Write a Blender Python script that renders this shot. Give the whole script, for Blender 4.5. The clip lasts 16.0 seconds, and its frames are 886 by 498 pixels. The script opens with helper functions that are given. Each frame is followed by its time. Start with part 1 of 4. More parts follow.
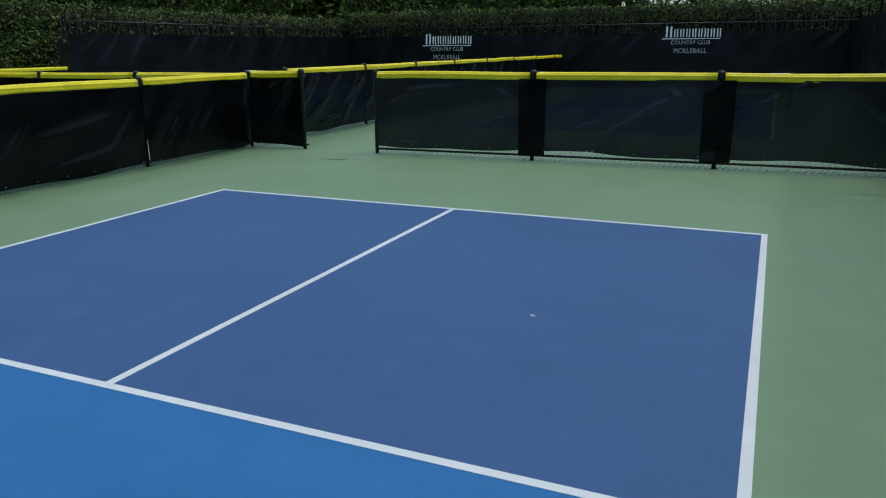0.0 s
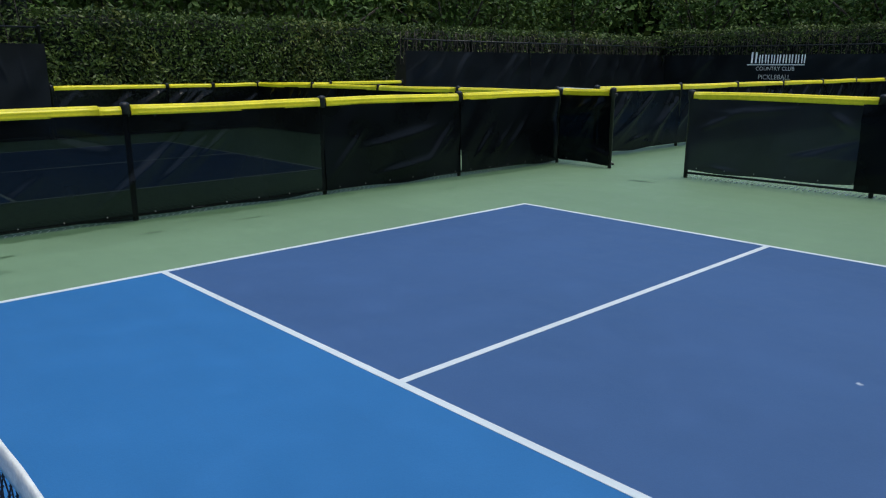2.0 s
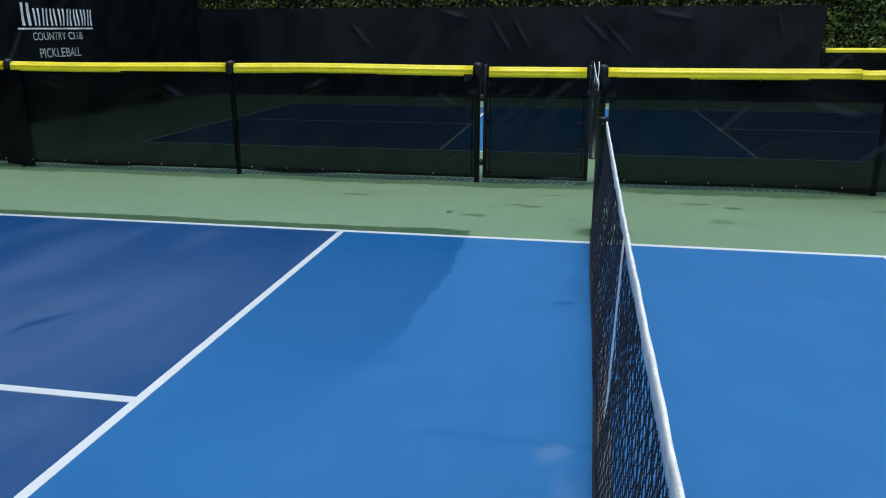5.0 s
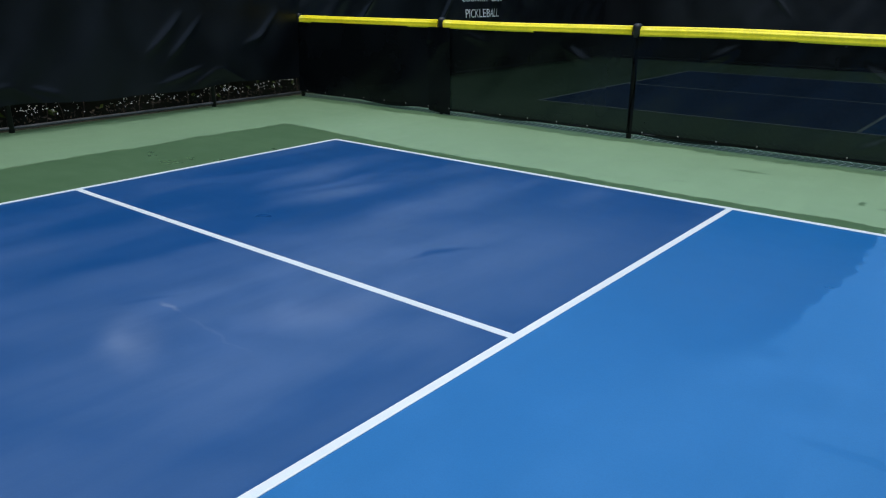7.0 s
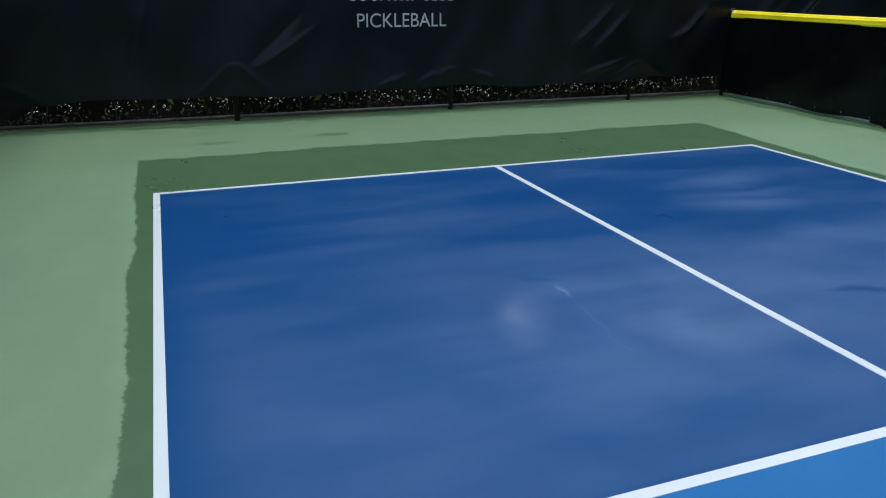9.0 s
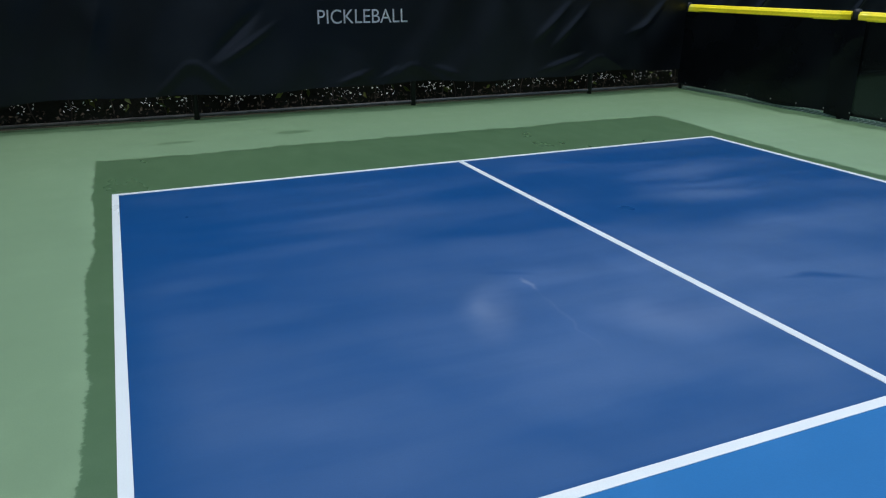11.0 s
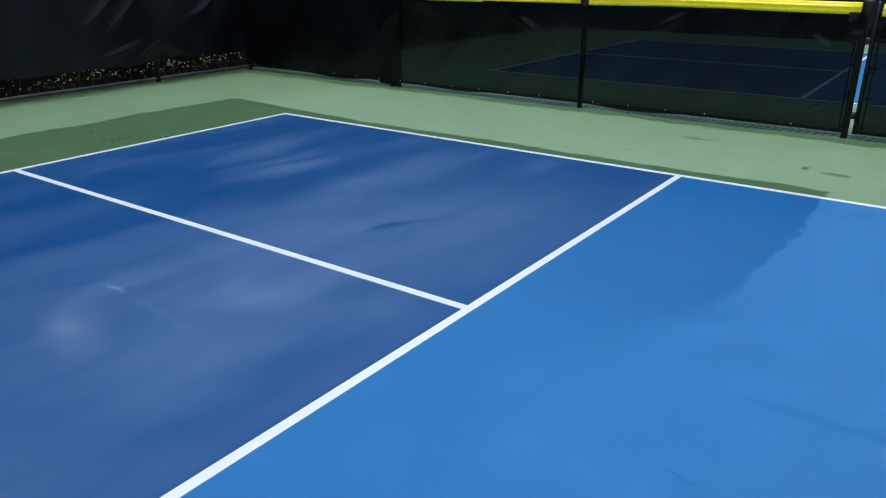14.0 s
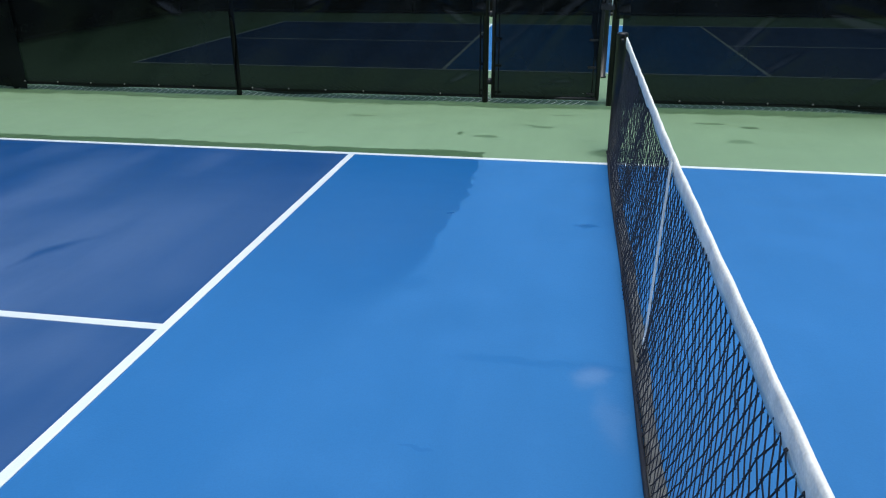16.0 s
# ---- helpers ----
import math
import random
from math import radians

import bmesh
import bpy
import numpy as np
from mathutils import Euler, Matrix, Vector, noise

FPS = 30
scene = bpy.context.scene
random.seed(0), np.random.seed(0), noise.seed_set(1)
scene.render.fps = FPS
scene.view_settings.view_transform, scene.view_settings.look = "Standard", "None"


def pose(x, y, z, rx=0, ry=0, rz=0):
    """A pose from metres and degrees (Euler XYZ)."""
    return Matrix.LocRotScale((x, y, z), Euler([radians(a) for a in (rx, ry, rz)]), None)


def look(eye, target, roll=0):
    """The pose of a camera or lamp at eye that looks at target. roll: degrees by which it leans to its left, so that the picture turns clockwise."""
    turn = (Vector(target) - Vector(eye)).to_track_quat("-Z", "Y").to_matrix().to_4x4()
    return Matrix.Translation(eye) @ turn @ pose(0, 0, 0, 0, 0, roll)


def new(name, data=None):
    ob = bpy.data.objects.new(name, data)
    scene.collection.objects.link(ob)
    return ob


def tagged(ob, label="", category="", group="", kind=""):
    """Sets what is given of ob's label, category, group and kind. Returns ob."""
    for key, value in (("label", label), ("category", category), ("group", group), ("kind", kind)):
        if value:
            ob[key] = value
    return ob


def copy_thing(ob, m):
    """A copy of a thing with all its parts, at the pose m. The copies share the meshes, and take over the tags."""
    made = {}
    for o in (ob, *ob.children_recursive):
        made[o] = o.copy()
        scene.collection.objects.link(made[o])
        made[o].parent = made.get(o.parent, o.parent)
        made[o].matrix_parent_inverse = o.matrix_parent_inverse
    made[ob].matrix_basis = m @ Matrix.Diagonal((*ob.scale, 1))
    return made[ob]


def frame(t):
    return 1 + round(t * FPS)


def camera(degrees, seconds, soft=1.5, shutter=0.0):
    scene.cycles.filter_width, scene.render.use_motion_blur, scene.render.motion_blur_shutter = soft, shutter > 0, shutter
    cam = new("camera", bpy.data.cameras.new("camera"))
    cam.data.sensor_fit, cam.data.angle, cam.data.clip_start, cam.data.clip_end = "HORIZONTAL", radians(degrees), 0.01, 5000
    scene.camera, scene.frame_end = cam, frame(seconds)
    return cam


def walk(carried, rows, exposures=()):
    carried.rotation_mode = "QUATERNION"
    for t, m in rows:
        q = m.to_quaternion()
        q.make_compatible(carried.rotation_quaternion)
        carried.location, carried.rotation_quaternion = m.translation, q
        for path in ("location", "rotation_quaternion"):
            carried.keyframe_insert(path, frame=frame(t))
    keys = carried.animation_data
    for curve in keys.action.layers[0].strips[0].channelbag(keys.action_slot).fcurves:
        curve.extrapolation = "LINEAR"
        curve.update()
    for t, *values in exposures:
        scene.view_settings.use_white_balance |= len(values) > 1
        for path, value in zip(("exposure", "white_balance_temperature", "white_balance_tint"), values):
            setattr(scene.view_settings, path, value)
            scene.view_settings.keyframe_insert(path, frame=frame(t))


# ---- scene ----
cam = camera(61.65, 16.0, soft=1.1)
PATH = [
    (0, (-0.375, -2.978, 1.647), (1.3914, -2.2013, 1.1212), -0.50),
    (0.5, (-0.346, -2.974, 1.639), (1.3350, -2.0190, 1.1270), -0.50),
    (1, (-0.329, -2.981, 1.654), (1.2522, -1.8649, 1.1499), -0.40),
    (1.5, (-0.302, -2.947, 1.659), (1.1688, -1.6862, 1.1621), -0.30),
    (2, (-0.265, -2.866, 1.661), (1.0671, -1.4539, 1.1800), 0.10),
    (2.5, (-0.103, -2.798, 1.647), (1.0065, -1.2012, 1.1788), 0.40),
    (3, (-0.020, -2.771, 1.639), (0.7928, -1.0053, 1.1681), 0.70),
    (3.5, (-0.033, -2.740, 1.643), (0.4470, -0.8610, 1.1540), 0.60),
    (4, (-0.076, -2.780, 1.653), (0.0740, -0.8522, 1.1421), -0.10),
    (4.2, (-0.101, -2.774, 1.660), (-0.0640, -0.8442, 1.1361), 0.00),
    (4.5, (-0.116, -2.775, 1.658), (-0.2503, -0.8542, 1.1173), -0.07),
    (4.8, (-0.142, -2.772, 1.648), (-0.4140, -0.8704, 1.0894), -0.11),
    (5.1, (-0.173, -2.765, 1.634), (-0.5619, -0.8900, 1.0564), -0.13),
    (5.4, (-0.206, -2.758, 1.618), (-0.7012, -0.9140, 1.0226), -0.14),
    (5.7, (-0.234, -2.752, 1.604), (-0.8386, -0.9465, 0.9920), -0.14),
    (6, (-0.255, -2.750, 1.595), (-0.9797, -0.9939, 0.9688), -0.12),
    (6.3, (-0.263, -2.753, 1.593), (-1.1290, -1.0661, 0.9570), -0.10),
    (6.5, (-0.249, -2.756, 1.592), (-1.2220, -1.1300, 0.9520), -0.10),
    (7, (-0.263, -2.805, 1.617), (-1.4648, -1.3462, 0.9631), 0.10),
    (7.5, (-0.309, -2.804, 1.611), (-1.7041, -1.5319, 0.9510), 0.40),
    (8, (-0.347, -2.819, 1.596), (-1.9002, -1.7458, 0.9359), 0.60),
    (8.5, (-0.371, -2.878, 1.613), (-2.0481, -2.0149, 0.9479), 0.50),
    (8.7, (-0.383, -2.853, 1.621), (-2.1014, -2.0798, 0.9508), 0.40),
    (9, (-0.386, -2.856, 1.623), (-2.1525, -2.2035, 0.9501), 0.30),
    (9.3, (-0.385, -2.855, 1.623), (-2.1829, -2.2945, 0.9498), 0.10),
    (9.6, (-0.382, -2.853, 1.621), (-2.1974, -2.3501, 0.9496), -0.15),
    (9.9, (-0.378, -2.850, 1.619), (-2.1997, -2.3683, 0.9490), -0.41),
    (10.2, (-0.373, -2.847, 1.616), (-2.1910, -2.3480, 0.9475), -0.62),
    (10.5, (-0.370, -2.844, 1.614), (-2.1705, -2.2884, 0.9447), -0.74),
    (10.8, (-0.368, -2.843, 1.614), (-2.1343, -2.1902, 0.9403), -0.70),
    (11, (-0.385, -2.850, 1.615), (-2.1157, -2.1147, 0.9337), -0.00),
    (11.5, (-0.365, -2.845, 1.618), (-2.0042, -1.9284, 0.9303), 0.30),
    (12, (-0.351, -2.793, 1.613), (-1.9003, -1.7378, 0.9158), -0.20),
    (12.5, (-0.328, -2.765, 1.602), (-1.7845, -1.5916, 0.8937), -0.40),
    (13, (-0.308, -2.752, 1.591), (-1.6708, -1.4752, 0.8751), -0.70),
    (13.5, (-0.290, -2.764, 1.601), (-1.5428, -1.3822, 0.8791), -0.40),
    (14, (-0.251, -2.775, 1.607), (-1.3473, -1.2656, 0.8858), -0.20),
    (14.5, (-0.261, -2.753, 1.606), (-1.1308, -1.1034, 0.8832), -0.10),
    (15, (-0.270, -2.729, 1.608), (-0.9129, -0.9844, 0.8712), -0.30),
    (15.5, (-0.328, -2.719, 1.606), (-0.7930, -0.9271, 0.8491), -0.30),
    (16, (-0.355, -2.713, 1.608), (-0.6730, -0.8931, 0.8420), -0.30),
]
walk(cam, [(t, look(eye, target, roll)) for t, eye, target, roll in PATH],
     exposures=[(0, 0.44, 6350, 5), (1.0, 0.48, 6350, 5), (2.5, 0.68, 6350, 5), (4.0, 0.72, 6350, 5), (6.5, 0.95, 6350, 5), (8.5, 0.90, 6350, 5), (12.0, 0.90, 6350, 5), (16, 1.12, 6450, 5)])

# ---- world and sun ----
SUN_UP, SUN_ROUND = 74, 170
world = bpy.data.worlds.new("overcast_sky")
scene.world = world
world.use_nodes = True
sky = world.node_tree.nodes.new("ShaderNodeTexSky")
sky.sky_type, sky.sun_disc = "NISHITA", False
sky.sun_elevation, sky.sun_rotation = radians(SUN_UP), radians(SUN_ROUND)
sky.air_density, sky.dust_density, sky.ozone_density = 1.0, 2.0, 1.0
back = world.node_tree.nodes["Background"]
back.inputs["Strength"].default_value = 0.11
world.node_tree.links.new(sky.outputs[0], back.inputs["Color"])
sun = new("sun", bpy.data.lights.new("sun", "SUN"))
sun.data.energy, sun.data.angle, sun.data.color = 0.95, radians(28), (1.0, 0.96, 0.9)
sun.matrix_world = look((0, 0, 30), (0 - 30 * math.sin(radians(SUN_ROUND)) / math.tan(radians(SUN_UP)),
                                     0 - 30 * math.cos(radians(SUN_ROUND)) / math.tan(radians(SUN_UP)), 0))

# ---- the plan, in metres ----
HALF_L, HALF_W, KITCHEN, LINE = 6.706, 3.048, 2.134, 0.051
WEST, EAST, SOUTH, NORTH = -10.0, 31.0, -5.4, 15.6
MID_X, MID_Y = 10.2, 5.3
COURTS = ((0.0, 0.0), (0.0, 10.42), (20.9, 0.0), (20.9, 10.42))
rng = np.random.default_rng(7)


# ---- materials ----
def nodes_of(name):
    m = bpy.data.materials.new(name)
    m.use_nodes = True
    return m, m.node_tree, m.node_tree.nodes["Principled BSDF"]


def put(nt, socket, value):
    if isinstance(value, bpy.types.NodeSocket):
        nt.links.new(value, socket)
    else:
        socket.default_value = value


def calc(nt, op, a, b=0.0, c=0.0, clamp=False):
    n = nt.nodes.new("ShaderNodeMath")
    n.operation, n.use_clamp = op, clamp
    for k, v in enumerate((a, b, c)):
        put(nt, n.inputs[k], v)
    return n.outputs[0]


def blend(nt, fac, a, b, kind="MIX"):
    n = nt.nodes.new("ShaderNodeMix")
    n.data_type, n.blend_type = "RGBA", kind
    put(nt, n.inputs["Factor"], fac)
    for k, v in ((6, a), (7, b)):
        put(nt, n.inputs[k], v if isinstance(v, bpy.types.NodeSocket) else (*v, 1.0))
    return n.outputs[2]


def place_of(nt):
    return nt.nodes.new("ShaderNodeNewGeometry").outputs["Position"]


def grain(nt, at, scale, detail=3.0, rough=0.5, stretch=None):
    if stretch:
        mp = nt.nodes.new("ShaderNodeMapping")
        mp.inputs["Scale"].default_value = stretch
        nt.links.new(at, mp.inputs["Vector"])
        at = mp.outputs[0]
    n = nt.nodes.new("ShaderNodeTexNoise")
    n.inputs["Scale"].default_value, n.inputs["Detail"].default_value = scale, detail
    n.inputs["Roughness"].default_value = rough
    nt.links.new(at, n.inputs["Vector"])
    return n.outputs["Fac"]


def ramp(nt, value, lo, hi, a=0.0, b=1.0, smooth=True):
    n = nt.nodes.new("ShaderNodeMapRange")
    n.interpolation_type = "SMOOTHSTEP" if smooth else "LINEAR"
    for k, v in enumerate((value, lo, hi, a, b)):
        put(nt, n.inputs[k], v)
    return n.outputs[0]


def bumped(nt, bsdf, height, strength=0.2, distance=0.01):
    n = nt.nodes.new("ShaderNodeBump")
    n.inputs["Strength"].default_value, n.inputs["Distance"].default_value = strength, distance
    nt.links.new(height, n.inputs["Height"])
    nt.links.new(n.outputs[0], bsdf.inputs["Normal"])


def plain(name, colour, rough, metal=0.0, spread=0.15, scale=8.0, bump=0.0, bump_scale=60.0):
    m, nt, bsdf = nodes_of(name)
    at = place_of(nt)
    g = grain(nt, at, scale, 4)
    f = grain(nt, at, scale * 9, 2)
    mixed = calc(nt, "ADD", calc(nt, "MULTIPLY", g, 0.65), calc(nt, "MULTIPLY", f, 0.35))
    dark = tuple(c * (1 - spread) for c in colour)
    light = tuple(min(1, c * (1 + spread)) for c in colour)
    put(nt, bsdf.inputs["Base Color"], blend(nt, ramp(nt, mixed, 0.35, 0.65), dark, light))
    put(nt, bsdf.inputs["Roughness"], ramp(nt, g, 0.3, 0.7, rough * 0.85, min(1, rough * 1.15)))
    bsdf.inputs["Metallic"].default_value = metal
    if bump:
        bumped(nt, bsdf, grain(nt, at, bump_scale, 3), bump)
    return m


# half-dried streaks with sky reflections painted in, and squeegee streaks left wet on the west court: from x, y to x,
# y, half width, strength
DRIED_SHEEN = ((-3.82, -1.06, -3.22, -1.38, 0.17, 1.0), (-3.40, -0.36, -2.88, -0.58, 0.26, 0.95), (-2.80, -0.65, -2.40, -0.30, 0.34, 0.75),
         (-3.85, -0.95, -3.05, 0.95, 0.66, 0.92), (-3.85, 0.15, -4.05, 2.35, 0.22, 0.85), (-4.95, 0.80, -4.78, 1.75, 0.12, 0.85),
         (-5.46, 1.25, -5.68, 2.20, 0.16, 0.70), (-5.15, 0.95, -5.10, 1.95, 0.09, 0.70), (-3.20, -2.60, -2.50, -1.60, 0.55, 0.55),
         (-3.30, -1.60, -2.45, -0.60, 0.46, 0.80), (-2.90, 0.55, -2.93, 1.90, 0.26, 0.42), (-4.30, -0.60, -4.25, 0.35, 0.10, 0.55))
LEFT_WET = ((-4.67, -0.50, -4.63, 0.62, 0.10, 0.95), (-4.74, 0.00, -4.74, 1.06, 0.07, 0.7), (-4.81, -1.10, -4.72, -0.40, 0.12, 0.85),
            (-3.24, 0.58, -3.14, 0.97, 0.035, 0.95), (-3.60, 1.55, -2.34, 2.80, 0.36, 0.6), (-5.22, 0.40, -5.24, 1.50, 0.07, 0.6),
            (-4.03, -1.00, -3.92, -0.78, 0.035, 0.6), (-2.45, -1.55, -2.30, -0.10, 0.13, 0.5))


def patch(nt, at, x0, y0, x1, y1, wide, inner=0.15, outer=1.3):
    """1 in the middle of a long soft spot from one point to another, 0 outside it."""
    mp = nt.nodes.new("ShaderNodeMapping")
    mp.vector_type = "TEXTURE"
    long = math.hypot(x1 - x0, y1 - y0) / 2 + wide
    mp.inputs["Location"].default_value = ((x0 + x1) / 2, (y0 + y1) / 2, 0)
    mp.inputs["Rotation"].default_value = (0, 0, math.atan2(y1 - y0, x1 - x0))
    mp.inputs["Scale"].default_value = (long, wide, 50.0)
    nt.links.new(at, mp.inputs["Vector"])
    far = nt.nodes.new("ShaderNodeVectorMath")
    far.operation = "LENGTH"
    nt.links.new(mp.outputs[0], far.inputs[0])
    return ramp(nt, far.outputs["Value"], outer, inner)


def stirred(nt, at, scale, amount):
    """The place, pushed about by a noise."""
    n = nt.nodes.new("ShaderNodeTexNoise")
    n.inputs["Scale"].default_value, n.inputs["Detail"].default_value = scale, 2.5
    nt.links.new(at, n.inputs["Vector"])
    off = nt.nodes.new("ShaderNodeVectorMath")
    off.operation = "MULTIPLY_ADD"
    nt.links.new(n.outputs["Color"], off.inputs[0])
    off.inputs[1].default_value, off.inputs[2].default_value = (amount, amount, 0), (-amount / 2, -amount / 2, 0)
    add = nt.nodes.new("ShaderNodeVectorMath")
    nt.links.new(at, add.inputs[0])
    nt.links.new(off.outputs[0], add.inputs[1])
    return add.outputs[0]


def wet_mask(nt, at, marks=()):
    """Rain water still lying on the west half of the court and along the fence, fence shade painted in: 0 dry, 1 wet.
    """
    xyz = nt.nodes.new("ShaderNodeSeparateXYZ")
    nt.links.new(at, xyz.inputs[0])
    x, y = xyz.outputs[0], xyz.outputs[1]
    coarse = calc(nt, "MULTIPLY", calc(nt, "SUBTRACT", grain(nt, at, 1.1, 2), 0.5), 0.26)
    fine = calc(nt, "MULTIPLY", calc(nt, "SUBTRACT", grain(nt, at, 7.0, 5, 0.68), 0.5), 0.26)
    wob = calc(nt, "ADD", coarse, fine)
    west = calc(nt, "ADD", calc(nt, "ADD", x, 8.05), wob)
    east = calc(nt, "ADD", calc(nt, "SUBTRACT", -1.04, x), calc(nt, "MULTIPLY", wob, 0.75))
    fade = ramp(nt, y, -0.3, 1.3, 0.7, 0.02)
    east_in = calc(nt, "MULTIPLY", ramp(nt, east, -0.004, fade), ramp(nt, calc(nt, "MULTIPLY_ADD", x, 0.4, y), -1.1, 1.0, 0.32, 1.0))
    east_in = calc(nt, "MAXIMUM", east_in, calc(nt, "LESS_THAN", x, -KITCHEN))
    seam = calc(nt, "ADD", x, calc(nt, "MULTIPLY_ADD", y, 0.072, 0.735))
    later = calc(nt, "MULTIPLY", ramp(nt, seam, 0.012, -0.012), ramp(nt, y, -2.5, 0.5, 0.14, 0.09))
    north = calc(nt, "ADD", calc(nt, "SUBTRACT", 3.235, y), calc(nt, "MULTIPLY", wob, 0.6))
    north = calc(nt, "ADD", north, ramp(nt, x, -5.5, -7.8, 0.0, 0.14))
    south = calc(nt, "ADD", calc(nt, "ADD", y, 3.19), calc(nt, "MULTIPLY", wob, 0.5))
    inside = calc(nt, "MINIMUM", west, calc(nt, "MINIMUM", north, south))
    edge = ramp(nt, inside, -0.004, 0.02)
    pool = calc(nt, "MULTIPLY", edge, calc(nt, "MAXIMUM", east_in, later))
    # where the film has half dried, in soft streaks, and sky reflection is painted paler
    loose = stirred(nt, at, 1.3, 0.50)
    dried_sheen = calc(nt, "MULTIPLY", ramp(nt, grain(nt, at, 1.0, 3, 0.5, (2.2, 0.5, 1.0)), 0.36, 0.80), 0.42)
    for x0, y0, x1, y1, wide, s in DRIED_SHEEN:
        dried_sheen = calc(nt, "MAXIMUM", dried_sheen, calc(nt, "MULTIPLY", patch(nt, loose, x0, y0, x1, y1, wide * 1.6, 0.0, 1.5), s))
    for x0, y0, x1, y1, wide, s in LEFT_WET:
        dried_sheen = calc(nt, "MULTIPLY", dried_sheen, calc(nt, "SUBTRACT", 1.0, calc(nt, "MULTIPLY", patch(nt, loose, x0, y0, x1, y1, wide * 1.3, 0.0, 1.45), s)))
    streak = ramp(nt, grain(nt, at, 1.5, 3, 0.5, (2.6, 0.5, 1.0)), 0.22, 0.66, 0.58, 1.05)
    dried_sheen = calc(nt, "MULTIPLY", dried_sheen, streak)
    dried_sheen = calc(nt, "MULTIPLY", dried_sheen, ramp(nt, inside, 0.1, 0.5))
    dried_sheen = calc(nt, "MULTIPLY", dried_sheen, calc(nt, "MULTIPLY", ramp(nt, x, -6.75, -6.65, 0.05, 1.0), ramp(nt, x, -2.08, -2.18, 0.12, 1.0)))
    pool = calc(nt, "MULTIPLY", pool, calc(nt, "SUBTRACT", 1.0, dried_sheen))
    # damp strip at the foot of the fence, with the fence's shade painted in
    strip = ramp(nt, calc(nt, "ADD", calc(nt, "SUBTRACT", y, 4.98), calc(nt, "MULTIPLY", wob, 1.2)), 0.0, 0.09)
    strip = calc(nt, "MULTIPLY", strip, calc(nt, "LESS_THAN", y, 5.5))
    foot = ramp(nt, calc(nt, "SUBTRACT", calc(nt, "SUBTRACT", -9.70, x), calc(nt, "MULTIPLY", wob, 1.0)), 0.0, 0.08)
    strip = calc(nt, "MULTIPLY", calc(nt, "MAXIMUM", strip, foot), 0.85)
    # surround darker towards its west end and south of the sideline
    darkened = calc(nt, "MAXIMUM", ramp(nt, x, -6.9, -8.2, 0.0, 0.28), calc(nt, "MULTIPLY", ramp(nt, y, -3.0, -3.3), 0.24))
    # soft darkening towards the fence: its shade, with damp, put into the wetness
    fence_shade_damp = calc(nt, "MULTIPLY", calc(nt, "MULTIPLY", ramp(nt, y, 4.0, 5.1), calc(nt, "LESS_THAN", y, 5.27)), ramp(nt, x, 0.5, 3.0, 0.06, 0.36))
    strip = calc(nt, "MAXIMUM", strip, calc(nt, "MAXIMUM", fence_shade_damp, darkened))
    # small damp spots between the fence and the sideline
    band = calc(nt, "MULTIPLY", ramp(nt, y, 3.2, 3.7), calc(nt, "LESS_THAN", y, 5.2))
    far_west = ramp(nt, x, -8.6, -9.0)
    band = calc(nt, "MAXIMUM", band, far_west)
    spots = ramp(nt, grain(nt, at, 1.0, 5, 0.68, (1.9, 4.2, 1.0)), 0.63, 0.66)
    spots = calc(nt, "MULTIPLY", calc(nt, "MULTIPLY", spots, band), 0.30)
    total = calc(nt, "MAXIMUM", calc(nt, "MAXIMUM", pool, strip), spots)
    # drips and dark patches by the net and its post: centre x, y, half sizes, strength
    ragged = stirred(nt, at, 10.0, 0.11)
    for cx, cy, rx, ry, s in ((0.05, 3.36, 0.24, 0.14, 0.75), (-0.22, 1.62, 0.065, 0.05, 0.8), (0.05, 2.72, 0.20, 0.46, 0.35), (-0.10, 2.2, 0.09, 0.7, 0.22), (-0.35, -0.03, 0.5, 0.03, 0.3),
                              (-0.82, -0.665, 0.07, 0.012, 0.6), (-1.10, 0.66, 0.07, 0.10, 0.4), *marks):
        hit = patch(nt, ragged, cx - max(rx - ry, 0), cy - max(ry - rx, 0), cx + max(rx - ry, 0), cy + max(ry - rx, 0), min(rx, ry), 0.75, 1.2)
        total = calc(nt, "MAXIMUM", total, calc(nt, "MULTIPLY", hit, s))
    return total, calc(nt, "MULTIPLY", dried_sheen, edge), x


